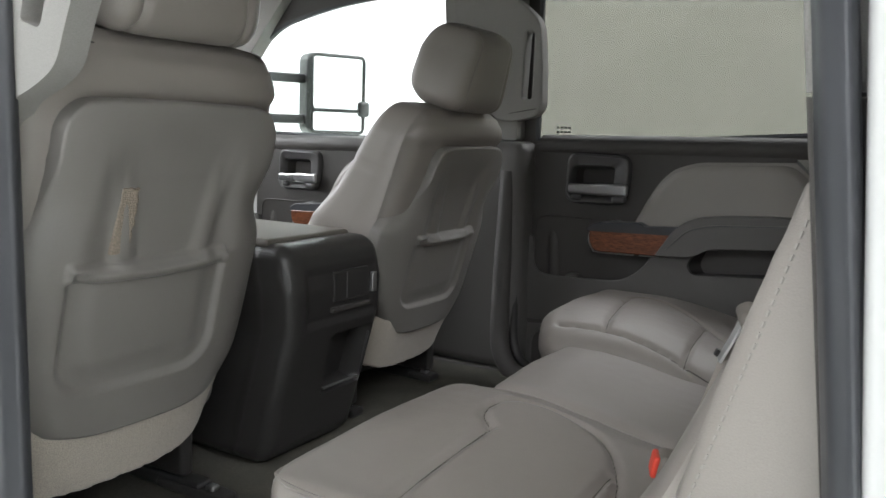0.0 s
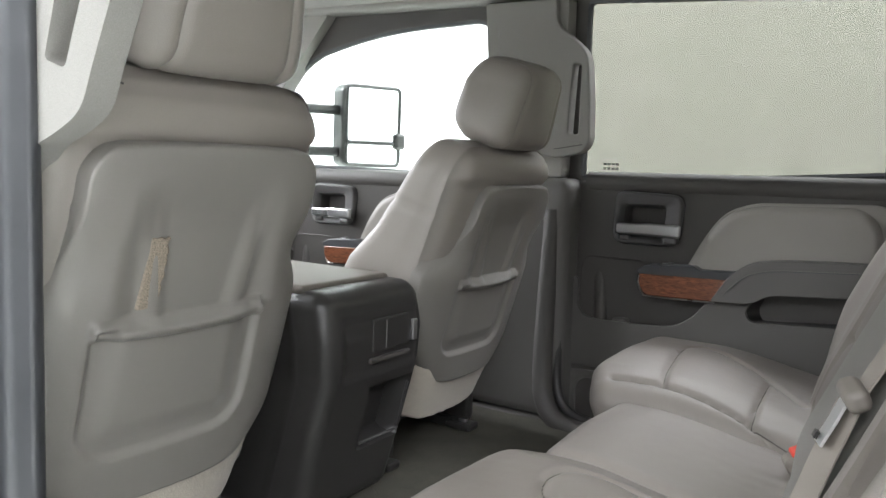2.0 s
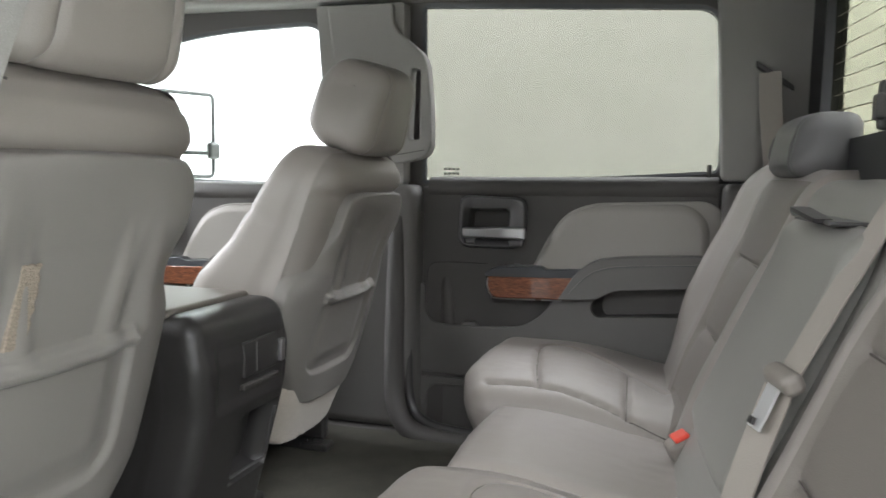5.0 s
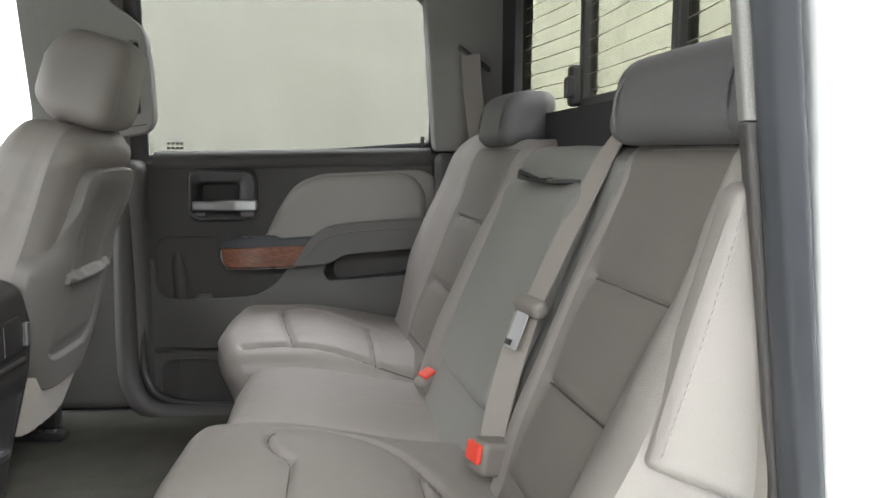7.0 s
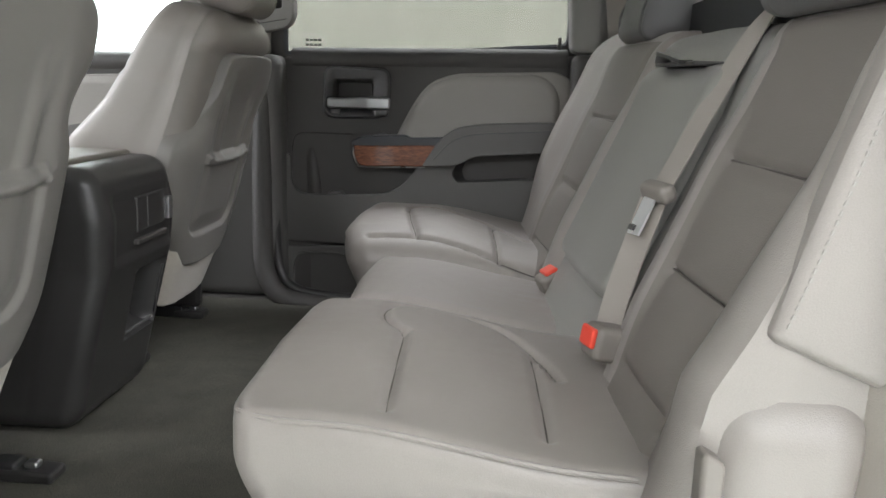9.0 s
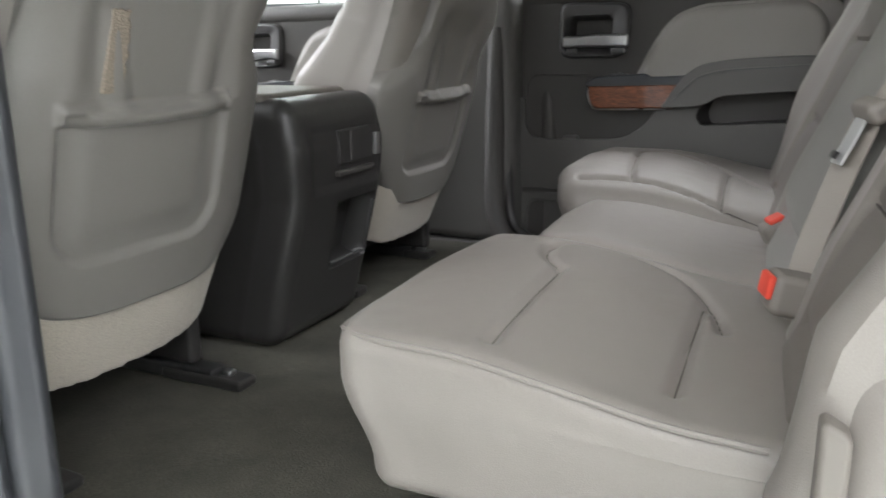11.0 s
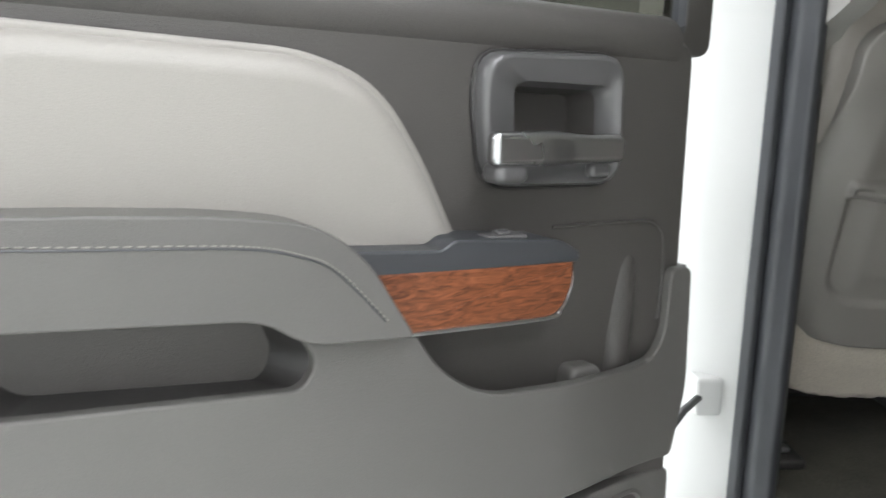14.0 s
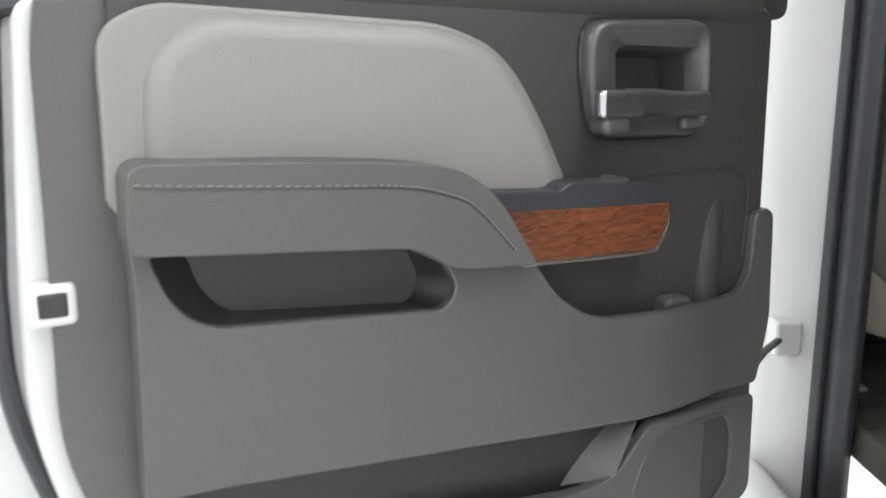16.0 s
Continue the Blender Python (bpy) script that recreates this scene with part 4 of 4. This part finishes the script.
def cushion(y0, y1, x0, z1, seams, inner=0, thick=0.14, edge=0.03, round_corner=0.0, puff=()):
    """A seat cushion with sewn lines on top; its top falls off towards the sides named by inner (-1, 1, 2 both) and to the back."""
    lines = [[(q.x, q.y) for q in spline([Vector((a, b, 0)) for a, b in ln], 4)] if len(ln) > 2 else ln for ln in seams]

    def disp(p, n):
        d = 0.0
        if n.z > 0.4:
            u = max(0.0, min(1.0, (p.y - y0) / (y1 - y0)))
            d += 0.006 * math.sin(math.pi * u)
            for ln in lines:
                d -= 0.0075 * bell(off_line(p.x, p.y, ln), 0.006)
            for px, py, rx, ry in puff:
                d += 0.005 * bell(p.x - px, rx) * bell(p.y - py, ry)
        return d + 0.002 * noise.noise(p * 9) + 0.0006 * noise.noise(p * 40)

    def form(p):
        low = step01((z1 - 0.05 - p.z) / 0.1)
        c = (y0 + y1) / 2
        top = step01((p.z - z1 + 0.08) / 0.06)
        dip = 0.040 * step01((p.x - 0.60) / 0.30) * top
        if inner in (-1, 2):
            dip += 0.020 * step01((y0 + 0.10 - p.y) / 0.10) * top
        if inner in (1, 2):
            dip += 0.020 * step01((p.y - y1 + 0.10) / 0.10) * top
        x = p.x + 0.03 * low * (p.x < x0 + 0.2)
        if round_corner:
            side = (p.y - y1 + 0.13) / 0.13 if inner == 1 else (y0 + 0.16 - p.y) / 0.16
            x += round_corner * max(0.0, min(1.0, side)) ** 2 * step01((x0 + 0.25 - p.x) / 0.25)
            outer = (y0 + 0.06 - p.y) / 0.06 if inner == 1 else (p.y - y1 + 0.05) / 0.05
            x += 0.022 * max(0.0, min(1.0, outer)) ** 2 * step01((x0 + 0.12 - p.x) / 0.12)
        return (x, c + (p.y - c) * (1 - 0.04 * low), p.z - dip)

    sewn = []
    for ln in lines:
        pts = []
        for (ax, ay), (bx, by) in zip(ln, ln[1:]):
            k = max(1, round(math.hypot(bx - ax, by - ay) / 0.015))
            pts += [(ax + (bx - ax) * i / k, ay + (by - ay) * i / k) for i in range(k)]
        pts.append(ln[-1])
        up = Vector((0, 0, 1))
        sewn.append([Vector(form(q + up * disp(q, up))) + up * 0.0004 for q in (Vector((a, b, z1)) for a, b in pts)])
    return rounded(x0, 0.99, y0, y1, z1 - thick, z1, edge, 0.005, disp=disp, shape=form), sewn


def bench_cushion(label, *sizes, **more):
    bm, sewn = cushion(*sizes, **more)
    pad = bench_part("cushion", bm, label=label, m=TO_BENCH)
    # dark tubes deepen the shade in the sewn grooves
    for pts in sewn:
        bench_part("seam", tube(pts, 0.0011, 5), SEAM_SHADE, "", pad, m=TO_BENCH)


near_lines = [[(0.661, -0.232), (0.672, -0.485)], [(0.829, -0.222), (0.840, -0.470)], [(0.661, -0.232), (0.634, -0.200), (0.624, -0.150), (0.640, -0.108), (0.70, -0.093), (0.785, -0.130), (0.836, -0.218), (0.86, -0.30)]]
far_lines = [[(0.572, 0.600), (0.610, 0.350)], [(0.765, 0.540), (0.780, 0.325)], [(0.572, 0.600), (0.570, 0.650), (0.60, 0.675), (0.66, 0.655), (0.765, 0.555), (0.84, 0.47)], [(0.50, 0.345), (0.61, 0.352), (0.78, 0.325), (0.90, 0.24)]]
bench_cushion("wide stitched leather seat cushion", -0.532, -0.012, 0.512, 1.103, near_lines, inner=1, thick=0.170, edge=0.022, round_corner=0.035, puff=((0.745, -0.35, 0.06, 0.12), (0.58, -0.30, 0.05, 0.15)))
bench_cushion("flat leather centre seat cushion", -0.014, 0.335, 0.535, 1.084, (), edge=0.035)
bench_cushion("stitched leather seat cushion", 0.30, 0.775, 0.455, 1.126, far_lines, inner=-1, thick=0.2, edge=0.036, round_corner=0.04, puff=((0.68, 0.46, 0.06, 0.10), (0.53, 0.5, 0.05, 0.12)))
bench_part("seat_base", rounded(0.70, 1.05, -0.46, 0.72, FLOOR_Z, 0.97, 0.02, 0.05), BLACK, "black base under the cushions", m=TO_BENCH)
bench_part("piping", tube(spline([(0.535, -0.08, 1.092), (0.518, -0.25, 1.0975), (0.520, -0.475, 1.0975), (0.535, -0.514, 1.0975), (0.58, -0.528, 1.0975), (0.66, -0.529, 1.094), (0.757, -0.529, 1.078), (0.84, -0.529, 1.064), (0.923, -0.529, 1.058)], 8), 0.003, 6), LEATHER, m=TO_BENCH)


def backpad(y0, y1, z0, z1, seams, thick=0.14, edge=0.03, lift=0.0, sides=None, bolster=0.0, wing_roll=False):
    """An upright pad; sides(z) gives the two edges of its sewn field, bolster lifts what lies outside of it."""
    def disp(p, n):
        d = 0.0
        if n.x < -0.3:
            u = (p.y - y0) / (y1 - y0)
            if seams:
                ya, yb = sides(1.28)
                ins = step01((p.y - ya) / 0.012) * step01((yb - p.y) / 0.012)
                for sz in seams:
                    d += 0.6 * seam_side(p.z - sz, 0.0055) * ins
                for e in (ya, yb):
                    d += 0.4 * seam_side(p.y - e, 0.005) * step01((z1 - 0.02 - p.z) / 0.03)
                d += 0.014 * (1 - ins) * step01((1.52 - p.z) / 0.2) * step01((p.z - 1.04) / 0.15)
                for lo, hi in zip((z0, *seams), (*seams, z1)):
                    if lo < p.z < hi:
                        d += 0.004 * ins * math.sin(math.pi * (p.z - lo) / (hi - lo))
                if wing_roll:
                    d += abs(n.x) * step01((ya - p.y) / 0.065) * interp([(1.03, 0.01), (1.127, 0.025), (1.175, 0.034), (1.234, 0.026), (1.36, 0.027), (1.44, 0.040), (1.50, 0.044)], p.z)
                if bolster:
                    d += bolster * step01((p.y - yb) / 0.10) * step01((p.z - 1.13) / 0.15)
            d += 0.006 * math.sin(math.pi * max(0, min(1, u)))
        return d + 0.002 * noise.noise(p * 7)

    def lean(p):
        y = p.y
        if seams:
            y = float(np.interp(y, (y0, *sides(1.28), y1), (y0, *sides(p.z), y1))) if y0 < y < y1 else max(y0 - 0.004, y)
        return (p.x + (p.z - 1.17) * 0.43 - 0.1 * max(0.0, p.z - 1.40) - lift, y, p.z)

    return rounded(0.975, 0.975 + thick, y0, y1, z0, z1, edge, 0.007, disp=disp, shape=lean)


def near_sides(z):
    return interp([(1.05, -0.49), (1.22, -0.497), (1.345, -0.512), (1.51, -0.55)], z), interp([(1.05, -0.30), (1.345, -0.285), (1.51, -0.275)], z)


def far_sides(z):
    return interp([(1.05, 0.30), (1.345, 0.275), (1.51, 0.255)], z), interp([(1.05, 0.49), (1.22, 0.50), (1.345, 0.52), (1.51, 0.57)], z)


near_seams, far_seams = (1.10, 1.217, 1.347), (1.10, 1.225, 1.36)
bench_part("backrest", backpad(-0.60, -0.24, 1.01, 1.515, near_seams, sides=near_sides, edge=0.026, wing_roll=True), label="stitched leather backrest", inset=lambda c, n: near_sides(c.z)[0] < c.y < near_sides(c.z)[1] and abs(n.x) > 0.3 and 1.05 < c.z < 1.505)
bench_part("backrest", backpad(0.215, 0.735, 1.01, 1.525, far_seams, sides=far_sides, edge=0.05, bolster=0.024), label="stitched leather backrest", inset=lambda c, n: far_sides(c.z)[0] < c.y < far_sides(c.z)[1] and abs(n.x) > 0.3 and 1.05 < c.z < 1.505)
# dark tubes paint crease shade along the backrests' cross seams
for sides, seams, face in ((near_sides, near_seams, 0.972), (far_sides, far_seams, 0.972)):
    for z in seams[1:]:
        ya, yb = sides(z)
        bench_part("seam", tube([(face + 0.003 + (z - 1.17) * 0.43, ya + (yb - ya) * (0.02 + 0.12 * k), z) for k in range(9)], 0.0013, 5), SEAM_SHADE)
# centre back and armrest: weak light is put into their leather colour
bench_part("centre_back", backpad(-0.236, 0.211, 1.01, 1.508, (), edge=0.03), LEATHER_GREY, label="narrow centre backrest")
arm = bench_part("folding_armrest", backpad(-0.20, 0.165, 1.14, 1.458, (), thick=0.1, edge=0.028, lift=0.030), LEATHER_GREY, label="folded-up centre armrest")
bench_part("pull_strap", joined(band([(1.05, -0.10, 1.462), (1.035, -0.05, 1.474), (1.05, 0.01, 1.465)], [(0, 0, 1)], 0.022, 0.005), rounded(1.05, 1.10, -0.13, 0.05, 1.457, 1.463, 0.003, 0.02)), BLACK, "black pull strap", arm)


def wing(p):
    drop = 0.41 * max(0.0, p.x - 0.98) * step01((1.30 - p.z) / 0.08)
    return (p.x + (p.z - 1.22) * 0.295, p.y, p.z - drop)


bench_part("side_panel", rounded(0.974, 1.10, -0.614, -0.580, 1.226, 1.478, 0.012, 0.008, shape=wing, disp=lambda p, n: 0.005 * math.sin(math.pi * max(0.0, min(1.0, (p.z - 1.226) / 0.25))) * (n.y < -0.5)), LEATHER, "pale leather side panel of the backrest")
for i in range(28):
    z = 1.240 + 0.0078 * i
    x = 0.974 + (z - 1.22) * 0.295 + 0.010
    y = -0.6142 - 0.005 * math.sin(math.pi * (z - 1.226) / 0.25)
    bench_part("stitch", tube([(x, y, z), (x + 0.0013, y, z + 0.0042)], 0.0010, 5), STITCH)
bench_part("lower_bolster", rounded(0.934, 1.075, -0.620, -0.50, 0.94, 1.190, 0.045, 0.009, shape=lambda p: (p.x + 0.10 * max(0.0, p.z - 1.08), p.y + 0.015 * step01((p.z - 1.13) / 0.06) * (p.y < -0.58), p.z), disp=lambda p, n: -0.003 * bell(p.y + 0.575, 0.004) * (n.z > 0.3 or n.x < -0.3)), LEATHER, "padded lower side bolster")
bench_part("release_tab", rounded(0.930, 0.950, -0.626, -0.602, 1.02, 1.132, 0.005, 0.012, shape=lambda p: (p.x, p.y, p.z - 0.6 * max(0.0, p.x - 0.936) * (p.z > 1.08))), GREYBOX, "grey plastic release tab")
for cy, dx, dz, wide in ((-0.40, 0.0, -0.008, 1.0), (0.44, 0.022, -0.006, 0.66)):
    hd = rounded(1.09, 1.19, -0.17, 0.17, 1.518, 1.628, 0.034, 0.008, shape=lambda p: (p.x + (p.z - 1.57) * 0.2 - 0.012 * bell(p.y, 0.2), p.y * wide, p.z), disp=lambda p, n: -0.004 * bell(abs(p.y) - 0.130, 0.0045))
    bmesh.ops.translate(hd, vec=(dx, cy, dz), verts=hd.verts)
    h = bench_part("headrest", hd, HEADLEATHER, "grey leather headrest")
    for e in (-0.131, 0.131):
        ring = [(1.139 + 0.049 * a + (0.055 * b) * 0.2 + dx - 0.010, cy + e * wide, 1.573 + 0.054 * b + dz) for a, b in [(math.cos(t), math.sin(t)) for t in [k * math.pi / 12 for k in range(5, 20)]]]
        bench_part("piping", tube(ring, 0.0022, 6), HEADLEATHER, "", h)
    bench_part("post", tube([(1.13 + dx, cy, 1.46), (1.13 + dx, cy, 1.54)], 0.02, 8), BLACK, "", h)

# ---- belts ----
belt = thing("seat_belt", "beige centre lap and shoulder belt with steel tongue", "seat belt", (1.0, -0.2, 1.3))
UNS = Matrix.Translation((-0.988, 0.203, -1.3))
strap = [(1.15, -0.13, 1.555), (1.115, -0.155, 1.543), (1.075, -0.19, 1.50), (1.025, -0.208, 1.41), (0.966, -0.215, 1.29)]
FACE = [(-0.88, -0.25, 0.4)]
part("webbing", band(spline(strap, 6), FACE, 0.047, 0.002), WEBBING, belt, m=UNS)
part("lap_webbing", band(spline([(0.962, -0.215, 1.285), (0.935, -0.222, 1.20), (0.915, -0.235, 1.12), (0.92, -0.245, 1.06)], 6), [(-0.8, -0.5, 0.3)], 0.047, 0.002), WEBBING, belt, m=UNS)
part("tongue", band([(0.958, -0.217, 1.290), (0.948, -0.222, 1.265), (0.938, -0.226, 1.243)], FACE, 0.03, 0.003), TONGUE, belt, "steel buckle tongue", m=UNS)
part("tongue_hole", band([(0.937, -0.2268, 1.256), (0.934, -0.228, 1.249)], FACE, 0.012, 0.004), BLACK, belt, m=UNS)
part("tongue_grip", rounded(-0.012, 0.012, -0.034, 0.034, -0.012, 0.012, 0.009, 0.008), GREYBOX, belt, m=UNS @ pose(0.966, -0.22, 1.298, 0, -25, 15))


def buckle(x, y, z, m, label):
    b = thing("belt_buckle", label, "belt buckle", (x, y, z), group="buckles on the bench")
    part("housing", rounded(-0.03, 0.05, -0.022, 0.022, -0.025, 0.02, 0.009, 0.012), GREYBOX, b, m=m)
    part("release_button", rounded(-0.036, -0.028, -0.017, 0.017, -0.010, 0.016, 0.004, 0.01), RED, b, "red release button", m=m)
    return b


buckle(0.926, -0.262, 1.112, pose(0, 0, 0, 0, 10, 20), "grey belt buckle with red button on the bench")
buckle(0.885, 0.215, 1.063, pose(0, 0, 0, 0, 62, 20), "red-topped belt buckle sunk between the cushions")

outer = thing("seat_belt", "beige outer shoulder belt hanging from the pillar", "seat belt", (1.05, -0.63, 1.3))
UNO = Matrix.Translation((-1.05, 0.63, -1.3))
part("webbing", band(spline([(1.130, -0.575, 1.85), (1.118, -0.585, 1.6), (1.096, -0.597, 1.46), (1.094, -0.602, 1.3), (1.098, -0.612, 0.95)], 6), [(-0.88, -0.47, 0)], 0.046, 0.002), WEBBING, outer, m=UNO)
part("belt_guide", rounded(1.074, 1.108, -0.613, -0.580, 1.447, 1.463, 0.005, 0.008), GREYBOX, outer, m=UNO)
part("belt_stop", rounded(1.074, 1.106, -0.616, -0.585, 1.413, 1.421, 0.003, 0.012), GREYBOX, outer, m=UNO)

far = thing("seat_belt", "grey shoulder belt coming out of the corner trim", "seat belt", (1.0, 0.77, 1.6))
UNF = Matrix.Translation((-1.0, -0.77, -1.6))
part("webbing", band(spline([(1.025, 0.785, 1.74), (1.03, 0.775, 1.65), (1.045, 0.75, 1.50)], 6), [(-0.3, -1, 0)], 0.047, 0.002), WEBBING, far, m=UNF)
part("slot", rounded(0.995, 1.075, 0.785, 0.805, 1.728, 1.742, 0.004, 0.01, shape=lambda p: (p.x, p.y, p.z - 0.7 * (p.x - 1.03))), BLACK, far, m=UNF)

# ---- grab handles ----
def grab(label, outline, slot, y, side, loc, joint):
    """A moulded handle with a slot for the grip, lying along the pillar; side points into the cab."""
    g = thing("grab_handle", label, "grab handle", loc)
    T = Matrix.Translation(-Vector(loc))
    body = part("grip", plate(smooth_loop(outline, 0.02), 0.036, [smooth_loop(slot, 0.008)], 0.011, m=T @ XZ(y, side), seg=4), HEAD, g)
    part("cover_joint", tube([(a, y + side * 0.0365, b) for a, b in joint], 0.0012, 5), TRIM, body, m=T)
    return g


grab("pale grey grab handle on the pillar by the window", [(0.03, 1.545, 0.02), (0.165, 1.530, 0.02), (0.236, 1.545, 0.02), (0.254, 1.572, 0.02), (0.250, 1.68, 0.03), (0.238, 1.79, 0.03), (0.195, 1.828, 0.03), (0.150, 1.862, 0.03), (0.147, 1.925, 0.01), (-0.03, 1.925, 0.01)], [(0.194, 1.590), (0.222, 1.590), (0.222, 1.762), (0.200, 1.765)], 0.838, -1, (0.2, 0.82, 1.65), [(0.16, 1.552), (0.236, 1.565)])
grab("pale beige grab handle on the door pillar", [(0.186, 1.458, 0.006), (0.200, 1.458, 0.006), (0.214, 1.490, 0.03), (0.240, 1.515, 0.03), (0.285, 1.532, 0.03), (0.320, 1.552, 0.03), (0.335, 1.590, 0.03), (0.366, 1.655, 0.05), (0.435, 1.82, 0.05), (0.445, 1.92, 0.02), (0.28, 1.92, 0.02), (0.212, 1.66, 0.03), (0.196, 1.56, 0.03)], [(0.258, 1.602), (0.293, 1.592), (0.318, 1.655), (0.372, 1.80), (0.362, 1.86), (0.310, 1.76)], -0.632, 1, (0.25, -0.62, 1.65), [(0.298, 1.590), (0.334, 1.580)])

# ---- side mirror outside the front window ----
mirror = thing("side_mirror", "black towing mirror outside the front window", "mirror", (-0.70, 1.15, 1.615))
MM = pose(0, 0, 0, 0, 0, -25)
part("housing", rounded(-0.08, 0.026, -0.108, 0.108, -0.14, 0.14, 0.03, 0.02), BLACK, mirror, m=MM)
MIRROR = material("mirror_glass", (0.85, 0.87, 0.87), 0.03, metal=1.0, stain=0.0)
part("upper_mirror", plate(smooth_loop([(-0.097, -0.052), (0.097, -0.052), (0.097, 0.128), (-0.097, 0.128)], 0.02), 0.006, m=MM @ YZ(0.024)), MIRROR, mirror, "main mirror glass")
part("lower_mirror", plate(smooth_loop([(-0.097, -0.128), (0.097, -0.128), (0.097, -0.06), (-0.097, -0.06)], 0.012), 0.006, m=MM @ YZ(0.024)), MIRROR, mirror, "wide-angle mirror glass")
for z0, z1 in ((-0.056, 0.132), (-0.132, -0.056)):
    part("mirror_rim", tube([tuple(MM @ Vector((0.03, y, z))) for y, z in smooth_loop([(-0.101, z0), (0.101, z0), (0.101, z1), (-0.101, z1)], 0.02)], 0.0065, 8, closed=True), BLACK, mirror, "black mirror frame")
part("hinge", rounded(-0.02, 0.045, 0.08, 0.122, -0.075, -0.02, 0.012, 0.015), BLACK, mirror, m=MM)
for z in (0.05, -0.09):
    part("arm", rounded(-0.05, -0.01, -0.28, -0.09, z - 0.016, z + 0.016, 0.01, 0.03), BLACK, mirror, m=MM)

# ---- the hall ----
structure("ground", rounded(-12, 10, -10.4, 6, -0.1, 0.0, 0.01, 4), FLOORPAINT, "pale polished showroom floor", "floor")
structure("wall_north", rounded(-12, 10, 3.6, 3.8, 0, 4.5, 0.01, 4), WALLPAINT, "plain white hall wall", "wall")
structure("wall_south", rounded(-12, 5, -10.4, -10.2, 0, 4.5, 0.01, 4), WALLPAINT, "plain white hall wall", "wall")
structure("wall_east", rounded(4.8, 5, -10.2, 3.6, 0, 4.5, 0.01, 4), WALLPAINT, "plain white hall wall", "wall")
structure("wall_west", rounded(-12, -11.8, -10.2, 3.6, 0, 4.5, 0.01, 4), WALLPAINT, "plain white hall wall", "wall")
structure("hall_ceiling", rounded(-12, 5, -10.4, 3.8, 4.5, 4.7, 0.01, 4), WALLPAINT, "plain white hall ceiling", "ceiling")


# roller shutter in the far wall
shutter = thing("roller_shutter", "grey slatted roller shutter in the hall wall", "shutter", (-11.8, -8.0, 0), kind="structure")
slat = rounded(-0.02, 0.03, -2.0, 2.0, 0.0, 0.118, 0.012, 0.5)
first = part("slat", slat, SHUTTER, shutter)
first.location = (0.05, 0, 0.06)
for i in range(1, 34):
    s = first.copy()
    scene.collection.objects.link(s)
    s.location = (0.05, 0, 0.06 + 0.12 * i)


# ---- parked car ----
car = thing("parked_car", "white sports car with dark spoked wheels and red brakes", "car", (-3.0, -5.6, 0))
prof = [(-2.2, 0.25), (-2.25, 0.55), (-2.0, 0.78), (-1.2, 0.86), (-0.5, 1.18), (0.5, 1.26), (1.2, 1.05), (1.75, 0.93), (2.15, 0.80), (2.25, 0.55), (2.2, 0.25)]
body = []
for y, k in ((-0.92, 0.0), (-0.9, 0.6), (-0.75, 0.95), (0.0, 1.0), (0.75, 0.95), (0.9, 0.6), (0.92, 0.0)):
    body.append([(x * (0.96 + 0.04 * k), y, z * 1.1 if z < 0.8 else 0.8 + (z - 0.8) * (k if k < 1 else 1)) for x, z in prof])
part("body", loft([[Vector(p) for p in r] for r in body]), PAINT, car, "glossy white body")


def car_wheel(x, y):
    s = 1 if y > 0 else -1
    w = part("wheel", tube([(x + 0.30 * math.cos(a), y, 0.34 + 0.30 * math.sin(a)) for a in [k * math.pi / 16 for k in range(32)]], 0.055, 10, closed=True, normal=(0, 1, 0)), TYRE, car, "black tyre")
    part("arch", tube([(x + 0.385 * math.cos(a), y + 0.035 * s, 0.35 + 0.385 * math.sin(a)) for a in [k * math.pi / 16 for k in range(17)]], 0.03, 8), PAINT, w)
    part("rim", tube([(x + 0.25 * math.cos(a), y + 0.03 * s, 0.34 + 0.25 * math.sin(a)) for a in [k * math.pi / 16 for k in range(32)]], 0.014, 8, closed=True, normal=(0, 1, 0)), ALLOY, w)
    for k in range(5):
        for d in (-0.13, 0.13):
            a = k * 2 * math.pi / 5 + d
            part("spoke", tube([(x + 0.05 * math.cos(a), y + 0.03 * s, 0.34 + 0.05 * math.sin(a)), (x + 0.245 * math.cos(a), y + 0.045 * s, 0.34 + 0.245 * math.sin(a))], 0.014, 6), ALLOY, w)
    part("brake_disc", plate([(x + 0.19 * math.cos(k * math.pi / 12), 0.34 + 0.19 * math.sin(k * math.pi / 12)) for k in range(24)], 0.02, m=XZ(y - 0.02 * s)), STEEL, w)
    part("caliper", rounded(x - 0.2, x - 0.1, y - 0.03, y + 0.03, 0.28, 0.42, 0.02, 0.05), RED, w, "red brake caliper")


for x in (-1.4, 1.4):
    for y in (-0.945, 0.945):
        car_wheel(x, y)
